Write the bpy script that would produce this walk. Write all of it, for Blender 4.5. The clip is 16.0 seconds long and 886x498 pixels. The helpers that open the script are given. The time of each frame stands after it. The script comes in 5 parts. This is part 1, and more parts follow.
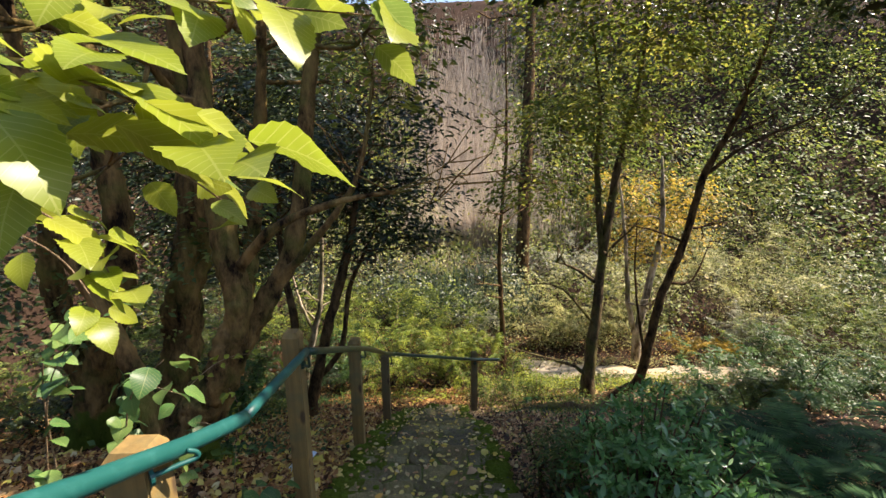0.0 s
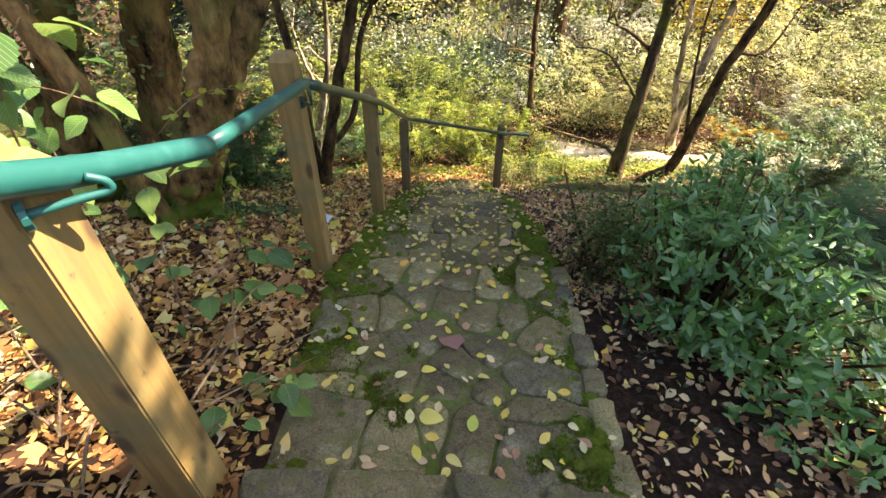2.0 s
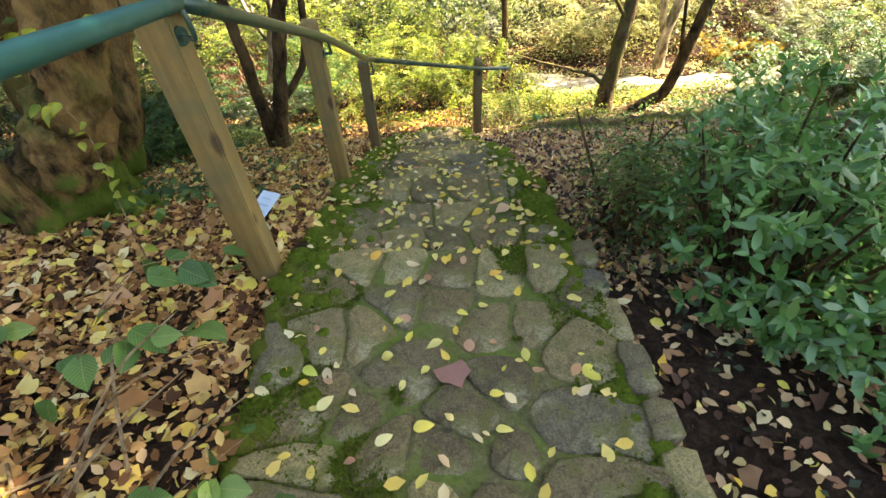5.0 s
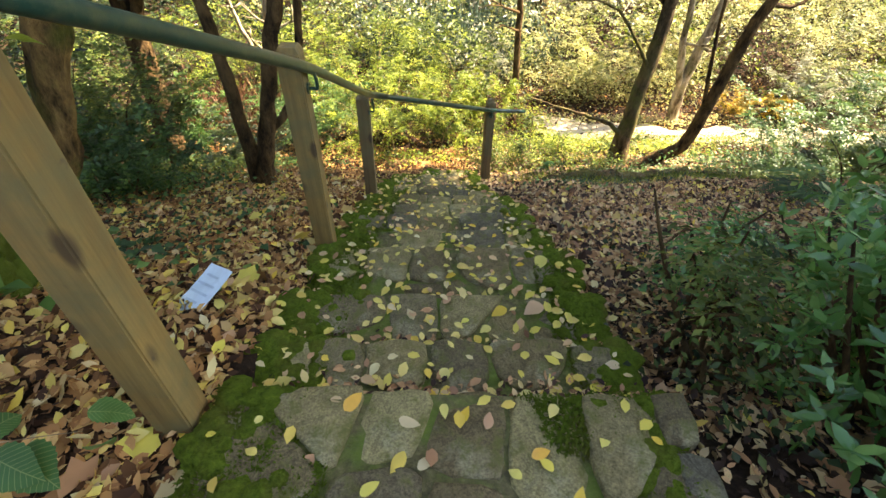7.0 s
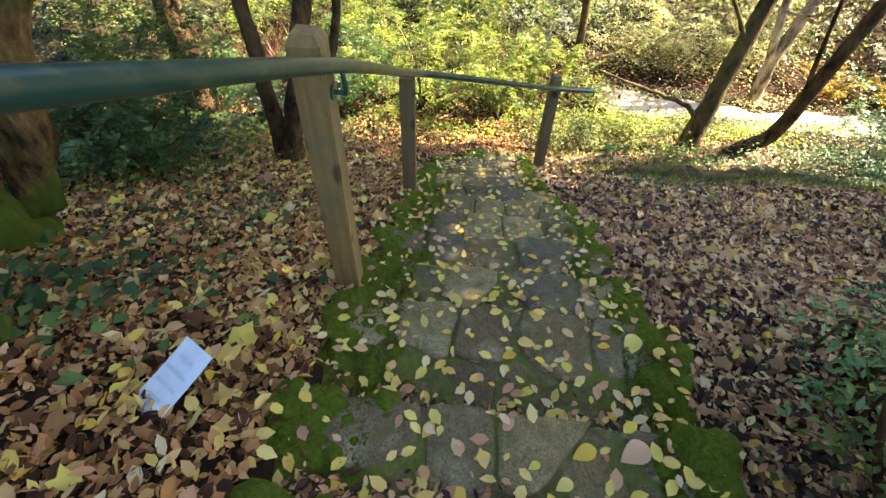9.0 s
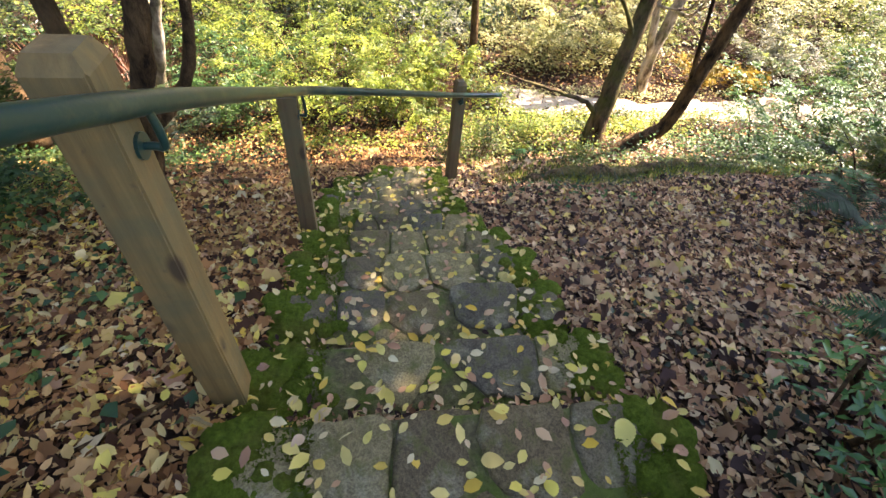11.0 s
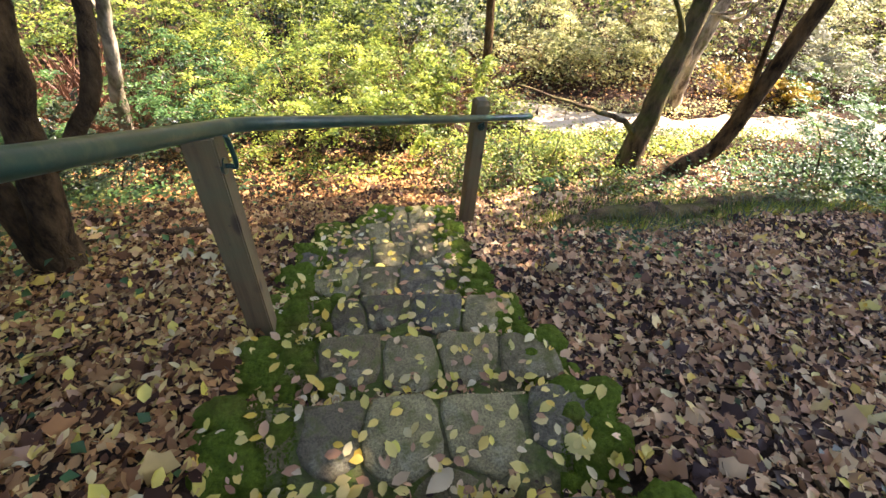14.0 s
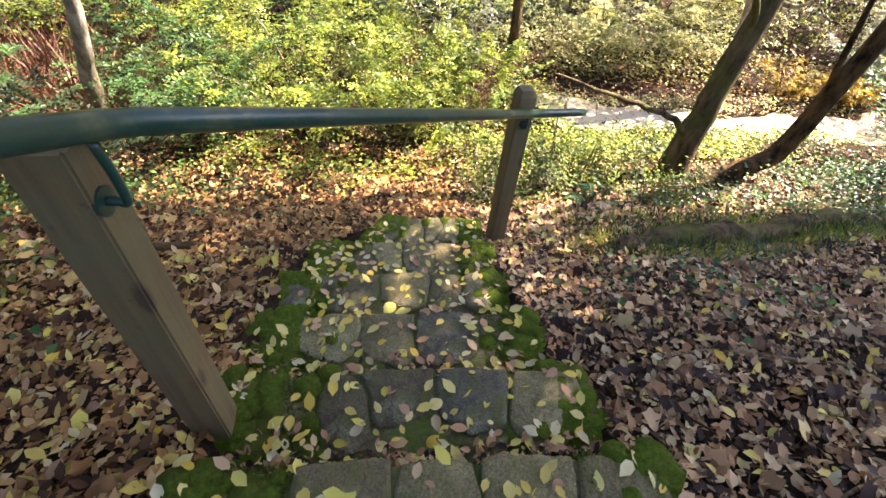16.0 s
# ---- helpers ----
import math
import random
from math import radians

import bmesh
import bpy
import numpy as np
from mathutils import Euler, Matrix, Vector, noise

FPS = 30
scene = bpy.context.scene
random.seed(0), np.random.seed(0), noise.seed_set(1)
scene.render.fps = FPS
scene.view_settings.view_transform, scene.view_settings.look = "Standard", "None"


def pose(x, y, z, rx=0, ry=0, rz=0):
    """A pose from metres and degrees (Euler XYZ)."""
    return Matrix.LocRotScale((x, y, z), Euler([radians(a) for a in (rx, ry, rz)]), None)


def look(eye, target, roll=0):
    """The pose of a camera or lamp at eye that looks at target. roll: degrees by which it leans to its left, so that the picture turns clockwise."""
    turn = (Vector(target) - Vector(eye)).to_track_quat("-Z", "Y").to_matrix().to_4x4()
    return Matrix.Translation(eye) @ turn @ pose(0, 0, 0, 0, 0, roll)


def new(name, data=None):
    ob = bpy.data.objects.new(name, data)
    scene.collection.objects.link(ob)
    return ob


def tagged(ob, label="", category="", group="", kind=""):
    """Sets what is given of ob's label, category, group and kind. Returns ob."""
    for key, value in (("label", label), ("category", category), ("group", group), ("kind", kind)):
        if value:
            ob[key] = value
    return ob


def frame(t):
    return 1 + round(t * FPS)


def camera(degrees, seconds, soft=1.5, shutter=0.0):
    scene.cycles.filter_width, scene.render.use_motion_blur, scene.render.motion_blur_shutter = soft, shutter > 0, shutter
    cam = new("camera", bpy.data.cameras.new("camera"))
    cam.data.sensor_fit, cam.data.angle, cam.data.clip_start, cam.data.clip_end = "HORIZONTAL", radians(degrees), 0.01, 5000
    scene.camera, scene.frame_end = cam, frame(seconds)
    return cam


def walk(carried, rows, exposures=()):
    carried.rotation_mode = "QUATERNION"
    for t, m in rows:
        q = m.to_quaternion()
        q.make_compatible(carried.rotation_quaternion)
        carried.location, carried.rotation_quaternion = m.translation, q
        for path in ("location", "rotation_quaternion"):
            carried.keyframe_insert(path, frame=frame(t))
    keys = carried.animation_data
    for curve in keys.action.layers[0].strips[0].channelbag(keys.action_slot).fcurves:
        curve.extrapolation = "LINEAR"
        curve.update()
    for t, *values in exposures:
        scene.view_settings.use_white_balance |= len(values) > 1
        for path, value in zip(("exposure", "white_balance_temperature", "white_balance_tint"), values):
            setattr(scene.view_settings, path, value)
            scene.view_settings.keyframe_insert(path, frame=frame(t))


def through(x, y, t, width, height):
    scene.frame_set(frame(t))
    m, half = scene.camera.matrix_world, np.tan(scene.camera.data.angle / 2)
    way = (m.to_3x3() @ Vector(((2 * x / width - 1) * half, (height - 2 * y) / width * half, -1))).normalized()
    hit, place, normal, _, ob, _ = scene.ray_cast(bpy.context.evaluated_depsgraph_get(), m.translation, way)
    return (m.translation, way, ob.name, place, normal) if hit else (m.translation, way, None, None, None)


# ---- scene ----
cam = camera(87.3, 16.0)
PATH = [
    (0, (0.051, -0.238, 1.701), (-0.01, 1.717, 1.287), -0.8),
    (0.5, (-0.018, -0.074, 1.567), (-0.088, 1.813, 0.908), -0.4),
    (1, (-0.086, 0.081, 1.438), (-0.2, 1.862, 0.535), 0.1),
    (1.5, (-0.155, 0.256, 1.254), (-0.298, 1.93, 0.169), 0.5),
    (2, (-0.14, 0.4, 1.165), (-0.238, 1.972, -0.067), 0.7),
    (2.5, (-0.196, 0.629, 1.007), (-0.262, 2.11, -0.335), 0.3),
    (3, (-0.225, 0.807, 0.904), (-0.273, 2.201, -0.529), -0.6),
    (3.5, (-0.2, 0.998, 0.792), (-0.229, 2.336, -0.694), -2.1),
    (4, (-0.159, 1.064, 0.819), (-0.194, 2.404, -0.666), -4.0),
    (4.2, (-0.163, 1.057, 0.825), (-0.207, 2.412, -0.645), -4.6),
    (6.3, (-0.205, 1.489, 0.733), (-0.18, 2.978, -0.603), 0.6),
    (6.5, (-0.213, 1.589, 0.671), (-0.184, 3.085, -0.655), 0.8),
    (7, (-0.265, 1.915, 0.549), (-0.259, 3.425, -0.762), 1.1),
    (7.5, (-0.28, 2.225, 0.525), (-0.341, 3.718, -0.804), 2.1),
    (8, (-0.345, 2.437, 0.498), (-0.488, 3.879, -0.881), 1.2),
    (8.2, (-0.413, 2.511, 0.474), (-0.579, 3.919, -0.937), 1.7),
    (10.3, (-0.431, 3.109, 0.328), (-0.322, 4.47, -1.133), 5.3),
    (10.5, (-0.438, 3.178, 0.261), (-0.287, 4.545, -1.191), 5.7),
    (11, (-0.462, 3.354, 0.194), (-0.207, 4.734, -1.231), 6.3),
    (11.5, (-0.461, 3.473, 0.158), (-0.176, 4.847, -1.267), 6.6),
    (12, (-0.423, 3.694, 0.008), (-0.142, 5.07, -1.416), 6.8),
    (12.5, (-0.406, 3.828, -0.015), (-0.139, 5.221, -1.425), 6.1),
    (13, (-0.414, 4.08, -0.144), (-0.151, 5.511, -1.516), 4.9),
    (13.5, (-0.396, 4.266, -0.174), (-0.141, 5.686, -1.56), 4.9),
    (14, (-0.375, 4.495, -0.308), (-0.144, 5.911, -1.702), 5.4),
    (14.5, (-0.375, 4.638, -0.385), (-0.139, 6.045, -1.787), 5.9),
    (15, (-0.417, 4.859, -0.506), (-0.171, 6.26, -1.911), 6.2),
    (15.5, (-0.43, 5.025, -0.58), (-0.202, 6.416, -1.999), 6.6),
    (16, (-0.412, 5.232, -0.698), (-0.208, 6.625, -2.119), 6.3),
]
EXPOSURES = [(0.0, 1.45, 6600, 18), (0.6, 1.95, 6600, 19), (1.3, 2.35, 6900, 20), (2.5, 2.7, 7300, 19), (4.2, 3.15, 7700, 12), (7.0, 2.88, 7600, 13), (8.2, 2.92, 7000, 15), (10.3, 2.95, 6600, 27), (16.0, 2.8, 6400, 26)]
walk(cam, [(t, look(eye, target, roll)) for t, eye, target, roll in PATH], EXPOSURES)

# ---- world and sun ----
SUN_DIR = Vector((0.62, 0.18, 0.766)).normalized()
world = bpy.data.worlds.new("sky")
scene.world = world
world.use_nodes = True
wn = world.node_tree
sky = wn.nodes.new("ShaderNodeTexSky")
sky.sky_type, sky.sun_disc = "NISHITA", False
sky.sun_elevation = math.asin(SUN_DIR.z)
sky.sun_rotation = math.atan2(SUN_DIR.x, SUN_DIR.y)
wn.nodes["Background"].inputs["Strength"].default_value = 0.112
wn.links.new(sky.outputs[0], wn.nodes["Background"].inputs["Color"])
sun_data = bpy.data.lights.new("sun", "SUN")
sun_data.energy, sun_data.angle, sun_data.color = 5.0, radians(0.6), (1.0, 0.90, 0.75)
sun = new("sun", sun_data)
sun.matrix_world = look(SUN_DIR * 60, (0, 0, 0))


# ---- materials ----
def mat_base(name):
    m = bpy.data.materials.new(name)
    m.use_nodes = True
    nt = m.node_tree
    return m, nt, nt.nodes["Principled BSDF"]


def ramp(nt, fac, stops):
    r = nt.nodes.new("ShaderNodeValToRGB")
    els = r.color_ramp.elements
    while len(els) < len(stops):
        els.new(0.5)
    for e, (p, c) in zip(els, stops):
        e.position, e.color = p, (*c, 1)
    nt.links.new(fac, r.inputs[0])
    return r.outputs[0]


def noise_tex(nt, scale, detail=6, rough=0.6, coords="Object", stretch=None):
    n = nt.nodes.new("ShaderNodeTexNoise")
    n.inputs["Scale"].default_value, n.inputs["Detail"].default_value = scale, detail
    n.inputs["Roughness"].default_value = rough
    tc = nt.nodes.new("ShaderNodeTexCoord")
    if stretch:
        mp = nt.nodes.new("ShaderNodeMapping")
        mp.inputs["Scale"].default_value = stretch
        nt.links.new(tc.outputs[coords], mp.inputs[0])
        nt.links.new(mp.outputs[0], n.inputs["Vector"])
    else:
        nt.links.new(tc.outputs[coords], n.inputs["Vector"])
    return n.outputs["Fac"]


def mix(nt, fac, a, b, kind="MIX"):
    m = nt.nodes.new("ShaderNodeMix")
    m.data_type, m.blend_type = "RGBA", kind
    for sock, val in ((m.inputs[0], fac), (m.inputs[6], a), (m.inputs[7], b)):
        if isinstance(val, (int, float)):
            sock.default_value = val
        elif isinstance(val, tuple):
            sock.default_value = (*val, 1)
        else:
            nt.links.new(val, sock)
    return m.outputs[2]


def bump(nt, bsdf, height, strength, dist):
    b = nt.nodes.new("ShaderNodeBump")
    b.inputs["Strength"].default_value, b.inputs["Distance"].default_value = strength, dist
    nt.links.new(height, b.inputs["Height"])
    nt.links.new(b.outputs[0], bsdf.inputs["Normal"])


def island(nt):
    return nt.nodes.new("ShaderNodeNewGeometry").outputs["Random Per Island"]


def obj_random(nt):
    return nt.nodes.new("ShaderNodeObjectInfo").outputs["Random"]


def vein_lines(nt):
    """Midrib and slanting side veins of a leaf that lies along its own x axis."""
    def calc(op, a, b=0.0):
        m = nt.nodes.new("ShaderNodeMath")
        m.operation = op
        for sock, val in ((m.inputs[0], a), (m.inputs[1], b)):
            if isinstance(val, (int, float)):
                sock.default_value = val
            else:
                nt.links.new(val, sock)
        return m.outputs[0]
    xyz = nt.nodes.new("ShaderNodeSeparateXYZ")
    nt.links.new(nt.nodes.new("ShaderNodeTexCoord").outputs["Object"], xyz.inputs[0])
    off = calc("ABSOLUTE", xyz.outputs[1])
    slant = calc("SUBTRACT", xyz.outputs[0], calc("MULTIPLY", off, 0.8))
    side = calc("LESS_THAN", calc("FRACT", calc("MULTIPLY", slant, 84.0)), 0.12)
    mid = calc("LESS_THAN", off, 0.0012)
    return calc("MAXIMUM", side, mid)


def leaf_mat(name, stops, through=0.4, rough=0.45, per_object=False, patchy=0.9, coherent=0.45, drift=1.1, veins=False, shine=0.35):
    m, nt, b = mat_base(name)
    if per_object:
        fac = obj_random(nt)
    else:
        tone = nt.nodes.new("ShaderNodeMath")
        tone.operation, tone.use_clamp = "MULTIPLY_ADD", True
        nt.links.new(noise_tex(nt, drift, 2), tone.inputs[0])
        tone.inputs[1].default_value = 1.7 * coherent
        spread = nt.nodes.new("ShaderNodeMath")
        spread.operation = "MULTIPLY_ADD"
        nt.links.new(island(nt), spread.inputs[0])
        spread.inputs[1].default_value, spread.inputs[2].default_value = 1 - coherent, -0.35 * coherent
        nt.links.new(spread.outputs[0], tone.inputs[2])
        fac = tone.outputs[0]
    c = ramp(nt, fac, stops)
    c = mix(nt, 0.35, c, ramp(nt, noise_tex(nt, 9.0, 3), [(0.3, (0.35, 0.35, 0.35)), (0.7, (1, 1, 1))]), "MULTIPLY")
    # Broad noise patches put shaded gaps and lit sprays into the leaf colour.
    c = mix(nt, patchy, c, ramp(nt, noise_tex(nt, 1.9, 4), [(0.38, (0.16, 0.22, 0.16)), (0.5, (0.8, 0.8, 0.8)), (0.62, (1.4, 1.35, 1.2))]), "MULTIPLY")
    if veins:
        rib = vein_lines(nt)
        c = mix(nt, rib, c, mix(nt, 0.22, c, (0.62, 0.62, 0.22)))
        bump(nt, b, rib, 0.25, 0.0015)
    nt.links.new(c, b.inputs["Base Color"])
    b.inputs["Roughness"].default_value = rough
    b.inputs["Specular IOR Level"].default_value = shine
    tr = nt.nodes.new("ShaderNodeBsdfTranslucent")
    nt.links.new(c, tr.inputs["Color"])
    ms = nt.nodes.new("ShaderNodeMixShader")
    ms.inputs[0].default_value = through
    nt.links.new(b.outputs[0], ms.inputs[1])
    nt.links.new(tr.outputs[0], ms.inputs[2])
    nt.links.new(ms.outputs[0], nt.nodes["Material Output"].inputs["Surface"])
    return m


def bark_mat(name, dark, light, scale=9.0, moss=0.0, foot=False):
    m, nt, b = mat_base(name)
    n = noise_tex(nt, scale, 8, 0.7, stretch=(1, 1, 0.4))
    c = ramp(nt, n, [(0.38, dark), (0.5, tuple((d + l) / 2 for d, l in zip(dark, light))), (0.62, light)])
    if moss:
        c = mix(nt, ramp(nt, noise_tex(nt, 2.6, 5), [(0.55 - 0.2 * moss, (0, 0, 0)), (0.72, (0.8, 0.8, 0.8))]), c, (0.13, 0.145, 0.028))
    nt.links.new(c, b.inputs["Base Color"])
    if foot:
        xyz = nt.nodes.new("ShaderNodeSeparateXYZ")
        nt.links.new(nt.nodes.new("ShaderNodeTexCoord").outputs["Object"], xyz.inputs[0])
        add = nt.nodes.new("ShaderNodeMath")
        add.operation = "MULTIPLY_ADD"
        nt.links.new(noise_tex(nt, 5.0, 4), add.inputs[0])
        add.inputs[1].default_value = -0.9
        nt.links.new(xyz.outputs[2], add.inputs[2])
        c = mix(nt, ramp(nt, add.outputs[0], [(0.0, (0.95, 0.95, 0.95)), (0.12, (0, 0, 0))]), c, mix(nt, n, (0.03, 0.055, 0.006), (0.12, 0.17, 0.02)))
        nt.links.new(c, b.inputs["Base Color"])
    b.inputs["Roughness"].default_value = 0.9
    b.inputs["Specular IOR Level"].default_value = 0.12
    bump(nt, b, n, 1.0, 0.06)
    return m


def stone_mat(name):
    m, nt, b = mat_base(name)
    per = ramp(nt, obj_random(nt), [(0, (0.115, 0.095, 0.06)), (0.3, (0.20, 0.155, 0.08)), (0.5, (0.13, 0.118, 0.088)), (0.72, (0.25, 0.20, 0.10)), (0.86, (0.33, 0.28, 0.14)), (1, (0.16, 0.125, 0.068))])
    grain = noise_tex(nt, 26.0, 8, 0.75)
    blot = noise_tex(nt, 5.0, 5, 0.6)
    c = mix(nt, 0.75, per, ramp(nt, grain, [(0.3, (0.35, 0.35, 0.33)), (0.7, (1.45, 1.45, 1.35))]), "MULTIPLY")
    c = mix(nt, ramp(nt, blot, [(0.54, (0, 0, 0)), (0.66, (0.75, 0.75, 0.75))]), c, (0.34, 0.31, 0.19))
    c = mix(nt, 0.8, c, ramp(nt, noise_tex(nt, 120.0, 4, 0.8), [(0.36, (0.5, 0.5, 0.48)), (0.64, (1.5, 1.5, 1.4))]), "MULTIPLY")
    fine = noise_tex(nt, 13.0, 7, 0.7)
    c = mix(nt, ramp(nt, fine, [(0.5, (0, 0, 0)), (0.64, (0.85, 0.85, 0.85))]), c, (0.12, 0.125, 0.03))
    nt.links.new(c, b.inputs["Base Color"])
    b.inputs["Roughness"].default_value = 0.82
    b.inputs["Specular IOR Level"].default_value = 0.2
    bump(nt, b, grain, 1.0, 0.02)
    return m


def moss_mat():
    m, nt, b = mat_base("moss")
    n = noise_tex(nt, 60.0, 6, 0.8)
    c = ramp(nt, n, [(0.3, (0.04, 0.065, 0.006)), (0.55, (0.105, 0.155, 0.014)), (0.8, (0.21, 0.26, 0.03))])
    c = mix(nt, ramp(nt, noise_tex(nt, 5.0, 4), [(0.48, (0, 0, 0)), (0.72, (0.6, 0.6, 0.6))]), c, (0.13, 0.11, 0.025))
    nt.links.new(c, b.inputs["Base Color"])
    b.inputs["Roughness"].default_value = 1.0
    b.inputs["Specular IOR Level"].default_value = 0.1
    bump(nt, b, n, 1.0, 0.02)
    return m


def joint_mat():
    """Lichen and moss over old mortar."""
    m, nt, b = mat_base("lichened_joint")
    n = noise_tex(nt, 34.0, 7, 0.75)
    c = ramp(nt, n, [(0.3, (0.05, 0.045, 0.02)), (0.55, (0.15, 0.13, 0.05)), (0.75, (0.28, 0.26, 0.12))])
    c = mix(nt, ramp(nt, noise_tex(nt, 6.0, 5), [(0.42, (0, 0, 0)), (0.6, (0.9, 0.9, 0.9))]), c, mix(nt, n, (0.04, 0.07, 0.008), (0.17, 0.24, 0.02)))
    nt.links.new(c, b.inputs["Base Color"])
    b.inputs["Roughness"].default_value = 0.95
    bump(nt, b, n, 1.0, 0.02)
    return m


def soil_mat():
    m, nt, b = mat_base("soil")
    n = noise_tex(nt, 30.0, 8, 0.75)
    c = ramp(nt, n, [(0.3, (0.014, 0.009, 0.006)), (0.5, (0.035, 0.022, 0.014)), (0.62, (0.07, 0.044, 0.026)), (0.78, (0.14, 0.09, 0.05))])
    big = noise_tex(nt, 0.9, 4)
    c = mix(nt, ramp(nt, big, [(0.42, (0, 0, 0)), (0.62, (0.6, 0.6, 0.6))]), c, (0.05, 0.028, 0.018))
    nt.links.new(c, b.inputs["Base Color"])
    b.inputs["Roughness"].default_value = 0.95
    b.inputs["Specular IOR Level"].default_value = 0.1
    bump(nt, b, n, 1.0, 0.04)
    return m


def wood_mat(name, dark, light):
    m, nt, b = mat_base(name)
    n = noise_tex(nt, 22.0, 8, 0.7, stretch=(1, 1, 0.05))
    c = ramp(nt, n, [(0.3, dark), (0.7, light)])
    c = mix(nt, ramp(nt, noise_tex(nt, 4.0, 5), [(0.42, (0, 0, 0)), (0.62, (0.75, 0.75, 0.75))]), c, (0.14, 0.125, 0.05))
    c = mix(nt, ramp(nt, noise_tex(nt, 17.0, 4), [(0.64, (0, 0, 0)), (0.72, (0.7, 0.7, 0.7))]), c, (0.06, 0.045, 0.03))
    tc, mp, knot = (nt.nodes.new(k) for k in ("ShaderNodeTexCoord", "ShaderNodeMapping", "ShaderNodeTexVoronoi"))
    mp.inputs["Scale"].default_value = (1, 1, 0.45)
    knot.inputs["Scale"].default_value = 7.0
    nt.links.new(tc.outputs["Object"], mp.inputs[0])
    nt.links.new(mp.outputs[0], knot.inputs["Vector"])
    c = mix(nt, ramp(nt, knot.outputs["Distance"], [(0.1, (0.85, 0.85, 0.85)), (0.2, (0, 0, 0))]), c, (0.055, 0.032, 0.014))
    nt.links.new(c, b.inputs["Base Color"])
    b.inputs["Roughness"].default_value = 0.8
    bump(nt, b, n, 0.5, 0.006)
    return m


def paint_mat(name, colour, worn, rough):
    m, nt, b = mat_base(name)
    n = noise_tex(nt, 14.0, 7, 0.7)
    c = mix(nt, ramp(nt, n, [(0.5, (0, 0, 0)), (0.72, (0.8, 0.8, 0.8))]), colour, worn)
    nt.links.new(c, b.inputs["Base Color"])
    b.inputs["Roughness"].default_value = rough
    bump(nt, b, n, 0.2, 0.002)
    return m


def plain_mat(name, colour, rough=0.7):
    m, nt, b = mat_base(name)
    c = mix(nt, 0.4, colour, ramp(nt, noise_tex(nt, 30.0, 5), [(0.3, (0.6, 0.6, 0.6)), (0.7, (1, 1, 1))]), "MULTIPLY")
    nt.links.new(c, b.inputs["Base Color"])
    b.inputs["Roughness"].default_value = rough
    return m


SOIL, STONE, MOSS, JOINT = soil_mat(), stone_mat("sandstone"), moss_mat(), joint_mat()
POST_WOOD = wood_mat("weathered_timber", (0.15, 0.088, 0.022), (0.34, 0.215, 0.06))
DARK_WOOD = wood_mat("dark_timber", (0.10, 0.062, 0.024), (0.22, 0.14, 0.052))
TEAL = paint_mat("teal_paint", (0.008, 0.082, 0.07), (0.026, 0.13, 0.115), 0.4)
GREEN_PAINT = paint_mat("worn_green_paint", (0.012, 0.045, 0.032), (0.10, 0.115, 0.055), 0.3)
BARK = bark_mat("brown_bark", (0.018, 0.011, 0.006), (0.15, 0.092, 0.038))
BARK_PALE = bark_mat("pale_bark", (0.012, 0.007, 0.004), (0.30, 0.185, 0.065), 6.0, 0.4, True)
# Pale bark; on the sapling its patches also paint in sun flecks.
BARK_SPOTTED = bark_mat("pale_sun_spotted_bark", (0.06, 0.042, 0.026), (0.52, 0.43, 0.30), 5.0, 0.3)
BARK_MOSSY = bark_mat("mossy_bark", (0.018, 0.012, 0.007), (0.16, 0.11, 0.058), 7.0, 0.55)
TWIG = bark_mat("dry_stalk", (0.16, 0.10, 0.05), (0.46, 0.34, 0.2), 20.0)
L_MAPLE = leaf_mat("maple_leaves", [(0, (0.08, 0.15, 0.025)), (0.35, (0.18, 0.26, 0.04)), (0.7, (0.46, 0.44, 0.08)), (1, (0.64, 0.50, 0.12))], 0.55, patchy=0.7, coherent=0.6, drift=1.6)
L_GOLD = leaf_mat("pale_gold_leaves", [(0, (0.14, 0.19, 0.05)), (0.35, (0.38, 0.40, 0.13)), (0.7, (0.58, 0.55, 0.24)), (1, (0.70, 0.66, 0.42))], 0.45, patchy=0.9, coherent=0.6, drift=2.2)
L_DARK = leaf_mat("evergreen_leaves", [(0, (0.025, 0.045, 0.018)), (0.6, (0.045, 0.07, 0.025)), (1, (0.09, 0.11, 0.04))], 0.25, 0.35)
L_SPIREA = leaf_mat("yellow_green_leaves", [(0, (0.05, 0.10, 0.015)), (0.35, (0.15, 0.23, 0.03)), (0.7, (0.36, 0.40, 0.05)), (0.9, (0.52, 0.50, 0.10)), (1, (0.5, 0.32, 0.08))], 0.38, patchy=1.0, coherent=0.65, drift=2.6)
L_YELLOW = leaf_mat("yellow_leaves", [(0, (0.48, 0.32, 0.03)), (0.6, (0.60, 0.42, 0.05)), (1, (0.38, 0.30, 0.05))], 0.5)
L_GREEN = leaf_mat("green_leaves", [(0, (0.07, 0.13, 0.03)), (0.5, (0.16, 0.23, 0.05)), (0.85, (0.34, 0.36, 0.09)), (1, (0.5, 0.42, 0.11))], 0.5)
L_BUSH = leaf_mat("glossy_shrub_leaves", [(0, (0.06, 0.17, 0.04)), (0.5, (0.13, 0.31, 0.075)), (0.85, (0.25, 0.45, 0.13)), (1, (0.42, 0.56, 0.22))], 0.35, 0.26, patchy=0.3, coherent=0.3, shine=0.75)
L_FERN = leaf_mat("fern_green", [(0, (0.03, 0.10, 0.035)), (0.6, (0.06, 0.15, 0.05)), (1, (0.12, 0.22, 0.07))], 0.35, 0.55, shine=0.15)
